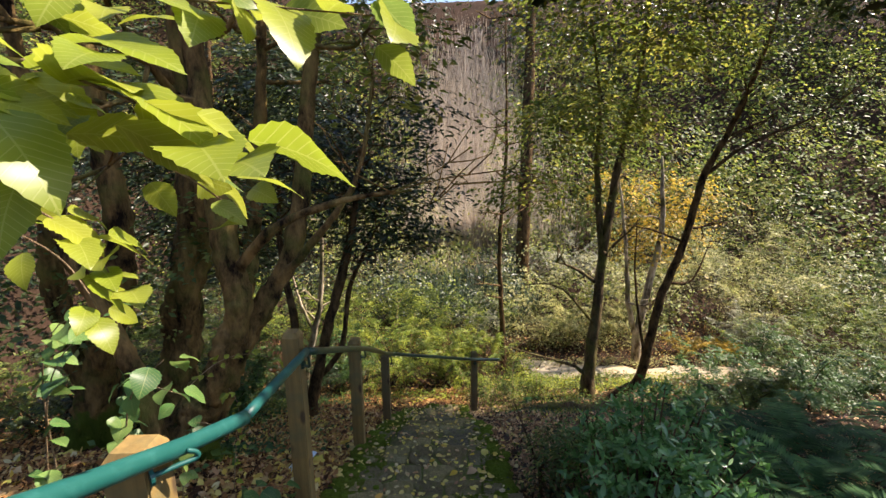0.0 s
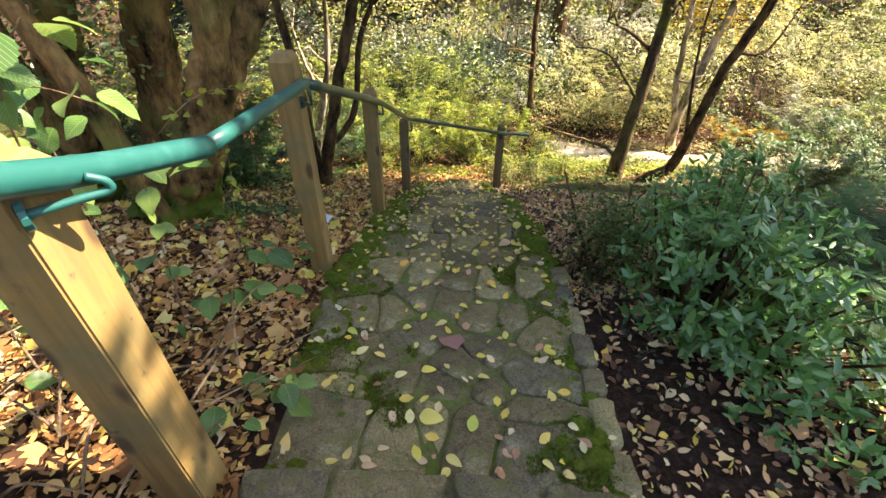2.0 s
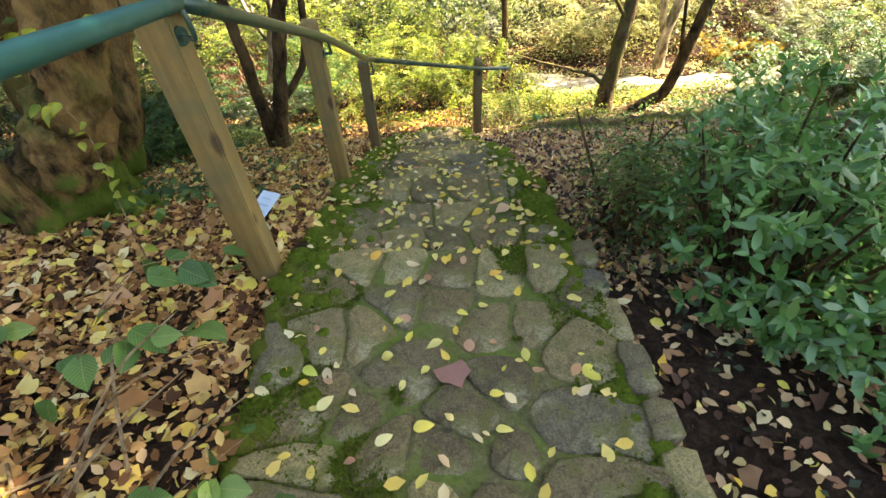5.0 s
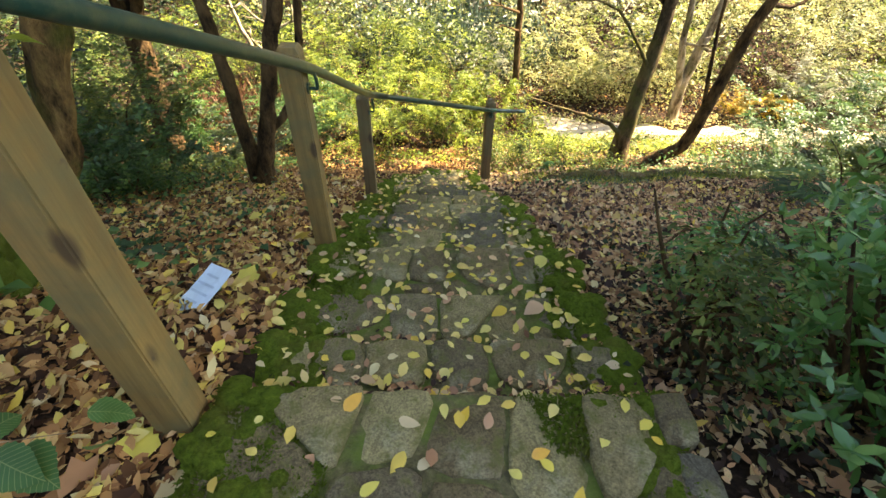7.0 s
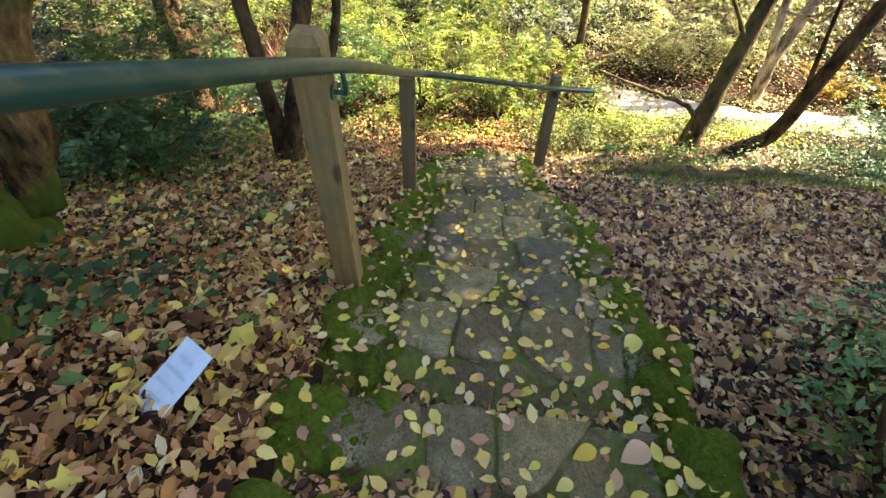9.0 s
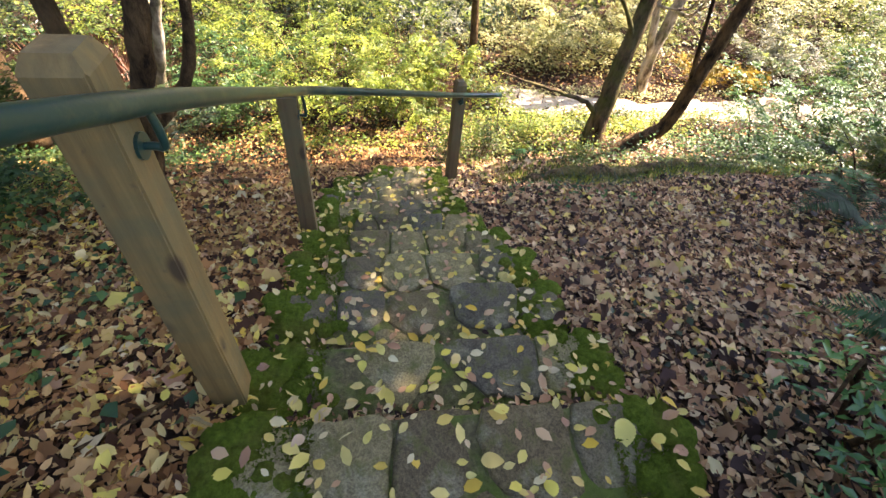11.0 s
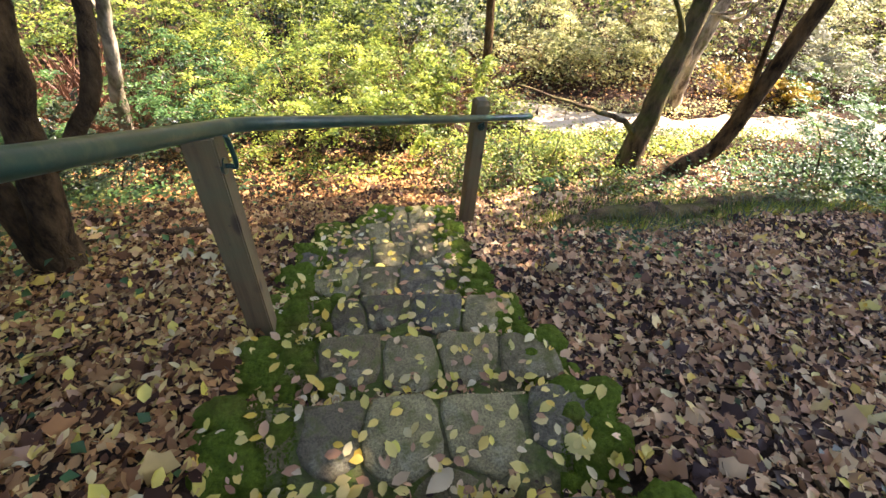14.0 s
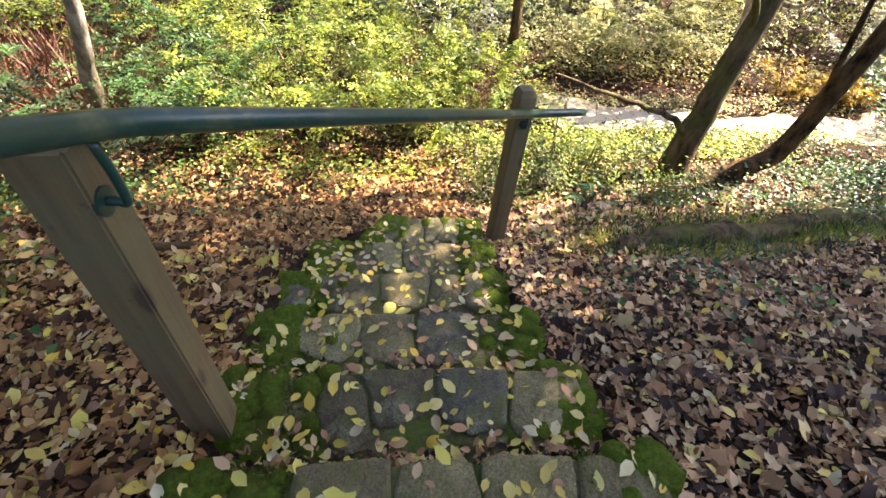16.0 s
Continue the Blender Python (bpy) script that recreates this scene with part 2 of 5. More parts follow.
L_LIME = leaf_mat("lime_leaves", [(0, (0.30, 0.38, 0.03)), (0.6, (0.44, 0.48, 0.05)), (1, (0.20, 0.30, 0.06))], 0.5, 0.35, True, 0.3, veins=True)
L_BROAD = leaf_mat("broad_bramble_leaves", [(0, (0.06, 0.15, 0.04)), (0.6, (0.11, 0.24, 0.06)), (1, (0.22, 0.34, 0.08))], 0.4, 0.4, True, 0.2, veins=True)
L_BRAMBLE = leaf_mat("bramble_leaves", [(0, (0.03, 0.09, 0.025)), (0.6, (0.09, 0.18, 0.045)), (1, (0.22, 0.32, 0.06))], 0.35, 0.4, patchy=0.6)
L_PALE = leaf_mat("pale_leaves", [(0, (0.30, 0.33, 0.20)), (0.6, (0.46, 0.46, 0.33)), (1, (0.60, 0.58, 0.45))], 0.3)
L_DRY = leaf_mat("dry_brush", [(0, (0.50, 0.41, 0.32)), (0.5, (0.64, 0.55, 0.45)), (1, (0.76, 0.68, 0.58))], 0.55, patchy=0.3)
L_BLUE = leaf_mat("grey_green_blades", [(0, (0.07, 0.12, 0.09)), (1, (0.16, 0.22, 0.17))], 0.3)
# Darkest tones of both litters stand for shaded gaps between the leaves.
LITTER = leaf_mat("leaf_litter", [(0, (0.035, 0.017, 0.009)), (0.25, (0.10, 0.045, 0.02)), (0.38, (0.32, 0.15, 0.055)), (0.68, (0.52, 0.28, 0.10)), (0.86, (0.68, 0.45, 0.18)), (1, (0.74, 0.56, 0.09))], 0.15, 0.6, patchy=0.35, coherent=0.12, drift=2.5, shine=0.12)
MULCH = leaf_mat("dark_leaf_mulch", [(0, (0.03, 0.018, 0.014)), (0.3, (0.08, 0.044, 0.03)), (0.42, (0.34, 0.17, 0.08)), (0.68, (0.58, 0.34, 0.165)), (0.9, (0.78, 0.57, 0.30)), (1, (0.72, 0.56, 0.13))], 0.1, 0.5, patchy=0.45, coherent=0.12, drift=2.5, shine=0.15)
FALLEN = leaf_mat("fallen_yellow", [(0, (0.72, 0.60, 0.08)), (0.3, (0.76, 0.62, 0.20)), (0.5, (0.76, 0.50, 0.05)), (0.68, (0.76, 0.66, 0.34)), (0.85, (0.62, 0.36, 0.17)), (1, (0.42, 0.22, 0.11))], 0.2, 0.5, patchy=0.0, coherent=0.0)
FALLEN_EACH = leaf_mat("fallen_leaf_colours", [(0, (0.74, 0.66, 0.10)), (0.3, (0.78, 0.68, 0.22)), (0.5, (0.78, 0.52, 0.05)), (0.65, (0.76, 0.70, 0.40)), (0.85, (0.66, 0.40, 0.22)), (1, (0.40, 0.21, 0.12))], 0.25, 0.5, True, 0.0)
PAPER = plain_mat("pale_blue_paper", (0.62, 0.74, 0.80), 0.5)
INK = plain_mat("grey_ink", (0.46, 0.57, 0.64), 0.6)

rng = np.random.default_rng(7)


# ---- mesh helpers ----
def raw_mesh(name, verts, faces, mats, smooth=False):
    me = bpy.data.meshes.new(name)
    me.from_pydata([tuple(v) for v in verts], [], faces)
    me.materials.append(mats)
    if smooth:
        me.shade_smooth()
    return me


def tri_mesh(name, verts, tris, mats, smooth=False):
    me = bpy.data.meshes.new(name)
    verts, tris = np.asarray(verts, np.float32), np.asarray(tris, np.int32)
    me.vertices.add(len(verts))
    me.vertices.foreach_set("co", verts.ravel())
    me.loops.add(tris.size)
    me.loops.foreach_set("vertex_index", tris.ravel())
    me.polygons.add(len(tris))
    me.polygons.foreach_set("loop_start", np.arange(0, tris.size, 3, dtype=np.int32))
    me.update(calc_edges=True)
    me.validate()
    me.materials.append(mats)
    if smooth:
        me.shade_smooth()
    return me


def part(name, me, parent, label=""):
    ob = new(name, me)
    ob.parent = parent
    return tagged(ob, label)


def empty(name, at, label, category, group="", kind=""):
    ob = new(name)
    ob.location = at
    ob.empty_display_size = 0.1
    return tagged(ob, label, category, group, kind)


def unit(v):
    return v / np.maximum(np.linalg.norm(v, axis=1, keepdims=True), 1e-9)


def leaf_arrays(pts, along, normal, length, width, fold=0.25):
    """Folded four-cornered leaves: two triangles each, base at pts."""
    n = len(pts)
    along = unit(along)
    side = unit(np.cross(along, normal))
    up = np.cross(side, along)
    L = np.asarray(length).reshape(-1, 1) * np.ones((n, 1))
    W = np.asarray(width).reshape(-1, 1) * np.ones((n, 1))
    base, tip = pts, pts + along * L
    midl = pts + along * L * 0.45 + side * W * 0.5 + up * W * fold
    midr = pts + along * L * 0.45 - side * W * 0.5 + up * W * fold
    v = np.stack([base, midl, tip, midr], 1).reshape(-1, 3)
    k = np.arange(n)[:, None] * 4
    t = np.concatenate([k + [0, 1, 2], k + [0, 2, 3]], 1).reshape(-1, 3)
    return v, t


def round_leaf_arrays(pts, along, normal, length, width, fold=0.2):
    """Rounder six-cornered leaves with a midrib and a curled tip."""
    n = len(pts)
    along = unit(along)
    side = unit(np.cross(along, normal))
    up = np.cross(side, along)
    L, W = np.asarray(length).reshape(-1, 1), np.asarray(width).reshape(-1, 1)
    curl = rng.uniform(-0.15, 0.3, (n, 1)) * L
    rows = [pts, pts + along * L * 0.25 + side * W * 0.42 + up * W * fold, pts + along * L * 0.62 + side * W * 0.45 + up * (W * fold + curl * 0.3),
            pts + along * L + up * curl, pts + along * L * 0.62 - side * W * 0.45 + up * (W * fold + curl * 0.3), pts + along * L * 0.25 - side * W * 0.42 + up * W * fold]
    v = np.stack(rows, 1).reshape(-1, 3)
    k = np.arange(n)[:, None] * 6
    t = np.concatenate([k + [0, 1, 2], k + [0, 2, 3], k + [0, 3, 4], k + [0, 4, 5]], 1).reshape(-1, 3)
    return v, t


def lobed_leaf_arrays(pts, along, normal, length):
    """Five-lobed leaves with curled lobes, fanned from the stalk."""
    n = len(pts)
    along = unit(along)
    side = unit(np.cross(along, normal))
    up = np.cross(side, along)
    L = np.asarray(length).reshape(-1, 1)
    rows = [pts]
    for ang, far in ((-1.9, 0.6), (-1.35, 0.6), (-0.85, 0.85), (-0.45, 0.72), (0.0, 1.0), (0.45, 0.72), (0.85, 0.85), (1.35, 0.6), (1.9, 0.6)):
        q = far * L * rng.uniform(0.85, 1.1, (n, 1))
        rows.append(pts + along * (math.cos(ang) * q + 0.15 * L) + side * math.sin(ang) * q + up * rng.uniform(-0.05, 0.28, (n, 1)) * q * (1 if far > 0.7 else 0.4))
    v = np.stack(rows, 1).reshape(-1, 3)
    k = np.arange(n)[:, None] * 10
    t = np.concatenate([k + [0, i, i + 1] for i in range(1, 9)], 1).reshape(-1, 3)
    return v, t


def leaves(name, pts, mats, length, width, flat=0.5, droop=0.0):
    """A cloud of leaves; six columns give each leaf's place and the lie of its spray."""
    n = len(pts)
    along = rng.normal(size=(n, 3))
    along[:, 2] = along[:, 2] * (1 - flat) - droop
    if pts.shape[1] == 6:
        lie = pts[:, 3:]
        normal = lie + rng.normal(size=(n, 3)) * 0.32
        along = along - lie * (along * lie).sum(1, keepdims=True) * 0.85
    else:
        normal = rng.normal(size=(n, 3)) * (1 - flat) + np.array([0, 0, 1.0]) * (0.3 + flat)
    ln = length * rng.uniform(0.6, 1.25, n)
    v, t = leaf_arrays(pts[:, :3], along, normal, ln, ln * width)
    return tri_mesh(name, v, t, mats)


def pads(c, out, per, spread):
    """Flat drooping sprays of leaves about given centres, each with its own lie."""
    m = len(c)
    lie = unit(out * np.array([0.55, 0.55, 0.2]) + np.array([0, 0, 0.85]) + rng.normal(size=(m, 3)) * 0.22)
    go = out + rng.normal(size=(m, 3)) * 0.5
    go = unit(go - lie * (go * lie).sum(1, keepdims=True))
    across = np.cross(lie, go)
    size = spread * rng.uniform(0.6, 1.5, (m, 1))
    rep_ = lambda a: np.repeat(a, per, 0)
    u = rng.uniform(-1.6, 1.9, (m * per, 1))
    w = rng.normal(size=(m * per, 1)) * np.clip(1.1 - 0.42 * np.abs(u), 0.15, 1) * 0.85
    h = rng.normal(size=(m * per, 1)) * 0.13 - 0.11 * u * u * (u > 0)
    p = rep_(c) + (rep_(go) * u + rep_(across) * w + rep_(lie) * h) * rep_(size)
    return np.concatenate([p, unit(rep_(lie) + rep_(go) * u * 0.15)], 1)


def clumps(center, radii, n_clump, per, spread, shell=0.55):
    """Leaf sprays spread through an ellipsoid, thicker towards its outside."""
    d = unit(rng.normal(size=(n_clump, 3)))
    r = shell + (1 - shell) * rng.random((n_clump, 1))
    lump = 1 + 0.4 * np.sin(d[:, :1] * 5 + center[0]) * np.sin(d[:, 1:2] * 4 + center[1]) * np.cos(d[:, 2:] * 5 + center[2])
    c = np.array(center) + d * r * lump * np.array(radii) * rng.uniform(0.75, 1.12, (n_clump, 1))
    return pads(c, d, per, spread * 1.35)


def tube(pts, radii, sides=8, gnarl=0.0):
    """A tapered round tube through points, knotted by gnarl; returns vertices and faces."""
    pts = [Vector(p) for p in pts]
    verts, faces = [], []
    ref = Vector((0.3, 1, 0.2))
    for i, p in enumerate(pts):
        d = (pts[min(i + 1, len(pts) - 1)] - pts[max(i - 1, 0)]).normalized()
        a = d.cross(ref)
        a = (a if a.length > 0.05 else d.cross(Vector((1, 0, 0)))).normalized()
        b = d.cross(a)
        for k in range(sides):
            w = 2 * math.pi * k / sides
            o = a * math.cos(w) + b * math.sin(w)
            r = radii[i]
            if gnarl:
                q = p + o * r
                r *= 1 + gnarl * (noise.noise(Vector((q.x * 7, q.y * 7, q.z * 2.2))) + 0.6 * noise.noise(q * 13) + 0.35 * noise.noise(q * 29))
            verts.append(p + o * r)
    for i in range(len(pts) - 1):
        for k in range(sides):
            q = (k + 1) % sides
            faces.append((i * sides + k, i * sides + q, (i + 1) * sides + q, (i + 1) * sides + k))
    faces.append(tuple(range(sides - 1, -1, -1)))
    faces.append(tuple(range((len(pts) - 1) * sides, len(pts) * sides)))
    return verts, faces


def smooth_line(pts, radii, steps=5, wobble=0.0):
    """Catmull-Rom through points with their radii."""
    out, rad = [], []
    P = [Vector(p) for p in pts]
    for i in range(len(P) - 1):
        a, b, c, d = P[max(i - 1, 0)], P[i], P[i + 1], P[min(i + 2, len(P) - 1)]
        for s in range(steps):
            t = s / steps
            q = 0.5 * (2 * b + (c - a) * t + (2 * a - 5 * b + 4 * c - d) * t * t + (3 * b - a - 3 * c + d) * t ** 3)
            out.append(q + Vector(rng.normal(size=3)) * wobble)
            rad.append((radii[i] * (1 - t) + radii[i + 1] * t) * (1 + rng.normal() * wobble * 2))
    out.append(P[-1]), rad.append(radii[-1])
    return out, rad


def join(chunks):
    V, F = [], []
    for v, f in chunks:
        o = len(V)
        V += list(v)
        F += [tuple(i + o for i in g) for g in f]
    return V, F


def branches(line, radii, n, length, lift=0.4, twigs=3, start=0.35):
    """Side branches with twigs, from the upper part of a stem."""
    out, tips = [], []
    for _ in range(n):
        i = int(len(line) * rng.uniform(start, 0.98))
        p, r = Vector(line[i]), radii[i]
        d = Vector(rng.normal(size=3))
        d.z = abs(d.z) * lift + 0.15
        d.normalize()
        ln = length * rng.uniform(0.5, 1.2)
        q = p + d * ln * 0.5 + Vector(rng.normal(size=3)) * ln * 0.08
        e = p + d * ln + Vector(rng.normal(size=3)) * ln * 0.15
        out.append(tube(*smooth_line([p, q, e], [r * 0.5, r * 0.32, 0.006], 3), 5))
        tips += [q, e]
        for _ in range(twigs):
            s = q.lerp(e, rng.random())
            f = s + (d + Vector(rng.normal(size=3)) * 0.7).normalized() * ln * 0.45
            out.append(tube([s, s.lerp(f, 0.5) + Vector(rng.normal(size=3)) * 0.03, f], [r * 0.2 + 0.003, r * 0.12 + 0.003, 0.003], 4))
            tips.append(f)
    return out, tips


def tree(name, stems, bark, label, n_branch=5, b_len=0.9, crown=(), leaf=None, leaf_len=0.08, leaf_w=0.55, lift=0.4, bare=()):
    base = Vector(stems[0][0][0])
    root = empty(name, base, label, "tree")
    chunks = []
    for k, (pts, radii) in enumerate(stems):
        old = name == "old_tree"
        line, rad = smooth_line(pts, radii, 14 if old else 6, 0.003 if old else 0.008)
        chunks.append(tube(line, rad, 30, 0.38) if old else tube(line, rad, 14, 0.14))
        if k not in bare:
            b, _ = branches(line, rad, n_branch, b_len, lift, 3, 0.75 if old or name == "forked_tree" else 0.35)
            chunks += b
    v, f = join(chunks)
    part("trunk", raw_mesh("trunk", [Vector(p) - base for p in v], f, bark, True), root)
    pts = [clumps(*c) for c in crown]
    if pts and leaf:
        tagged(part("crown", leaves("crown", np.concatenate(pts) - np.array([*base, 0, 0, 0]), leaf, leaf_len, leaf_w, 0.5), root), kind="stuff")
    return root


# ---- the lie of the land ----
NOSE_Y = [-1.6, -0.35, -0.05, 0.25, 0.55, 0.85, 1.17, 2.76, 3.07, 3.45, 4.03, 4.42, 4.87, 5.33, 5.73, 6.13, 6.55, 7.0, 7.45, 7.92]
NOSE_Z = [0.42, 0.42, 0.26, 0.09, -0.08, -0.25, -0.43, -0.79, -0.93, -1.07, -1.27, -1.45, -1.66, -1.87, -2.07, -2.27, -2.47, -2.70, -2.90, -3.10]
EDGE_L = ([-2, 1.2, 2.7, 4.5, 6.2, 6.9, 7.3, 7.6, 7.95], [-0.85, -0.88, -0.98, -1.0, -1.0, -1.06, -1.0, -0.8, -0.45])
EDGE_R = ([-2, 1.2, 2.7, 4.0, 4.7, 5.3, 5.9, 6.5, 7.2, 8], [0.5, 0.5, 0.44, 0.5, 0.42, 0.44, 0.32, 0.24, 0.24, 0.2])
LAND_Y = [-60, -8, -0.5, 0.5, 1.2, 2.76, 4.03, 5.33, 6.55, 7.9, 8.9, 9.9, 12, 17, 24, 46, 300]
LAND_Z = [3.0, 0.9, 0.40, -0.10, -0.55, -0.88, -1.40, -1.98, -2.55, -3.18, -3.75, -4.05, -4.45, -4.6, -2.2, 15, 40]


def land(x, y):
    x, y = np.asarray(x, float), np.asarray(y, float)
    z = np.interp(y, LAND_Y, LAND_Z)
    near = np.clip((9 - np.abs(y - 3)) / 4, 0, 1)
    z = z + 0.22 * np.clip((-x - 1.3) / 0.8, 0, 1) * np.clip((4.2 - y) / 1.2, 0, 1) * near
    z = z - 0.14 * np.clip((x - 0.35) / 0.25, 0, 1) * np.clip((4.4 - y) / 1.0, 0, 1) * near
    z = z + np.clip((-x - 11) / 14, 0, 1) * 9 + np.clip((x - 16) / 20, 0, 1) * 5
    z = z + 0.05 * np.sin(x * 2.1 + 1.3 * y) * np.cos(y * 1.7 - x) + 0.025 * np.sin(5.3 * x + 1) * np.sin(4.7 * y)
    inside = np.clip((x - np.interp(y, *EDGE_L) - 0.02) / 0.1, 0, 1) * np.clip((np.interp(y, *EDGE_R) - 0.02 - x) / 0.1, 0, 1)
    inside = inside * np.clip((7.84 - y) / 0.1, 0, 1) * np.clip((y + 1.5) / 0.1, 0, 1)
    return z - 0.4 * inside


def ground():
    xs = np.concatenate([np.linspace(-300, -30, 10), np.linspace(-26, -6, 24), np.arange(-5.6, 6, 0.08), np.linspace(6.4, 26, 26), np.linspace(30, 300, 10)])
    ys = np.concatenate([np.linspace(-300, -20, 8), np.linspace(-16, -2.4, 12), np.arange(-2, 12, 0.08), np.arange(12.0, 16, 0.2), np.linspace(16.2, 46, 36), np.linspace(60, 300, 8)])
    X, Y = np.meshgrid(xs, ys)
    Z = land(X, Y) + rng.normal(size=X.shape) * 0.012
    nx, ny = len(xs), len(ys)
    i = (np.arange(ny - 1)[:, None] * nx + np.arange(nx - 1)[None]).ravel()
    tris = np.concatenate([np.stack([i, i + 1, i + nx + 1], 1), np.stack([i, i + nx + 1, i + nx], 1)])
    ob = new("ground", tri_mesh("ground", np.stack([X, Y, Z], -1).reshape(-1, 3), tris, SOIL, True))
    tagged(ob, "brown forest soil under leaf litter on a slope", "ground", kind="structure")


ground()


def sunlit_path():
    """A pale gravel path across the clearing."""
    V, F = [], []
    n, m = 60, 8
    for i in range(n + 1):
        x = 1.9 + 9.0 * i / n
        yc = 11.98 + 0.12 * math.sin(x * 0.9) - 0.06 * (x - 3)
        for j in range(m + 1):
            y = yc + (j / m - 0.5) * (1.35 + 0.2 * math.sin(3.1 * x) + 0.15 * math.sin(7.0 * x))
            V.append((x, y, float(land(x, y)) + (0.02 if 0 < j < m else -0.05)))
    for i in range(n):
        for j in range(m):
            a = i * (m + 1) + j
            F.append((a, a + m + 1, a + m + 2, a + 1))
    ob = new("path", raw_mesh("path", V, F, plain_mat("pale_gravel", (0.45, 0.37, 0.24), 0.95), True))
    tagged(ob, "pale sunlit gravel path across the clearing", "path", kind="structure")


sunlit_path()


# ---- posts and handrail ----
def post(at, base, top, width, mats, label, turn=0.0, cap=0.035, lean=(0, 0)):
    root = empty("handrail_post", (at[0], at[1], base), label, "post", "handrail posts")
    root.rotation_euler = (radians(lean[0]), radians(lean[1]), radians(turn))
    bm = bmesh.new()
    bmesh.ops.create_cube(bm, size=1)
    h = top - base + 0.25
    for v in bm.verts:
        v.co = Vector((v.co.x * width, v.co.y * width, (v.co.z + 0.5) * h - 0.25))
    upper = [f for f in bm.faces if f.normal.z > 0.9]
    r = bmesh.ops.inset_region(bm, faces=upper, thickness=width * 0.22)
    for f in upper:
        for v in f.verts:
            v.co.z += cap
    bmesh.ops.bevel(bm, geom=[e for e in bm.edges if e.calc_length() > 0.3], offset=0.006, segments=2, affect="EDGES")
    for v in bm.verts:
        v.co.x += 0.002 * math.sin(v.co.z * 9)
    me = bpy.data.meshes.new("timber")
    bm.to_mesh(me)
    bm.free()
    me.materials.append(mats)
    part("timber", me, root)
    return root


def bracket(root, face, rail, mats, label):
    """A plate on the post's side, with a bent arm that rises to the rail."""
    inv = (Matrix.Translation(root.location) @ root.rotation_euler.to_matrix().to_4x4()).inverted()
    a, b = Vector(face), Vector(rail)
    out = Vector((b.x - a.x, b.y - a.y, 0))
    corner = Vector((b.x, b.y, a.z)) + out * 0.25
    line, rad = smooth_line([a, a.lerp(corner, 0.6), corner, Vector((b.x, b.y, a.z)).lerp(b, 0.5) + out * 0.25, b], [0.009, 0.009, 0.009, 0.009, 0.009], 5)
    v, f = tube(line, rad, 8)
    arm = part("bracket", raw_mesh("bracket", [inv @ p for p in v], f, mats, True), root, label)
    v, f = tube([a - out.normalized() * 0.006, a + out.normalized() * 0.006], [0.03, 0.03], 14)
    part("plate", raw_mesh("plate", [inv @ p for p in v], f, mats), arm)


# x, y, base, top, width, material, turn
RAIL_TEAL = [(-0.94, -1.2, 1.74), (-0.905, 0.2, 1.14), (-0.9, 0.68, 0.92), (-0.895, 1.18, 0.71), (-0.865, 1.53, 0.595)]
RAIL_TEAL_2 = [(-0.865, 1.53, 0.595), (-0.96, 2.62, 0.405)]
RAIL_WORN = [(-0.96, 2.62, 0.405), (-0.93, 4.24, -0.29), (-0.93, 5.75, -1.05), (-0.89, 6.02, -1.175), (0.36, 7.68, -2.05), (0.84, 8.0, -2.2)]
p0 = post((-1.01, 1.09), -0.55, 0.74, 0.145, POST_WOOD, "sun-bleached square timber handrail post in dry undergrowth", 3)
p1 = post((-1.06, 2.66), -0.80, 0.50, 0.115, POST_WOOD, "tall weathered square timber handrail post beside the landing", 2)
p2 = post((-1.02, 4.24), -1.45, -0.22, 0.115, POST_WOOD, "mossy square timber handrail post beside the stone steps", 2)
p3 = post((-1.0, 5.95), -2.27, -1.17, 0.11, DARK_WOOD, "dark square timber post under the handrail", 3, 0.012)
p4 = post((0.35, 7.77), -3.15, -1.97, 0.11, DARK_WOOD, "dark square timber post at the foot of the steps", 12)
bracket(p0, (-0.935, 1.04, 0.69), (-0.86, 1.12, 0.73), TEAL, "teal painted steel bracket")
bracket(p1, (-1.0, 2.64, 0.30), (-0.955, 2.62, 0.40), GREEN_PAINT, "green painted steel bracket")
bracket(p2, (-0.962, 4.25, -0.40), (-0.925, 4.25, -0.30), GREEN_PAINT, "green painted steel bracket")
bracket(p3, (-0.945, 5.93, -1.29), (-0.912, 5.93, -1.165), GREEN_PAINT, "green painted steel bracket")
bracket(p4, (0.36, 7.71, -2.14), (0.365, 7.68, -2.06), GREEN_PAINT, "green painted steel bracket")


def rail():
    base = Vector(RAIL_TEAL[-1])
    root = empty("handrail", base, "round steel handrail, teal paint above and worn dark green below", "handrail")
    for nm, pts, mats, lab in (("upper_rail", RAIL_TEAL, TEAL, "glossy teal painted tube"), ("middle_rail", RAIL_TEAL_2, TEAL, "faded teal painted tube"), ("lower_rail", RAIL_WORN, GREEN_PAINT, "worn dark green tube")):
        line = []
        for a, b in zip(pts, pts[1:]):
            for s in range(8):
                line.append(Vector(a).lerp(Vector(b), s / 8))
        line.append(Vector(pts[-1]))
        for _ in range(3):
            line = [line[0]] + [(line[i - 1] + line[i] * 2 + line[i + 1]) / 4 for i in range(1, len(line) - 1)] + [line[-1]]
        v, f = tube(line, [0.031 if nm == "upper_rail" else 0.026] * len(line), 14)
        part(nm, raw_mesh(nm, [p - base for p in v], f, mats, True), root, lab)


rail()

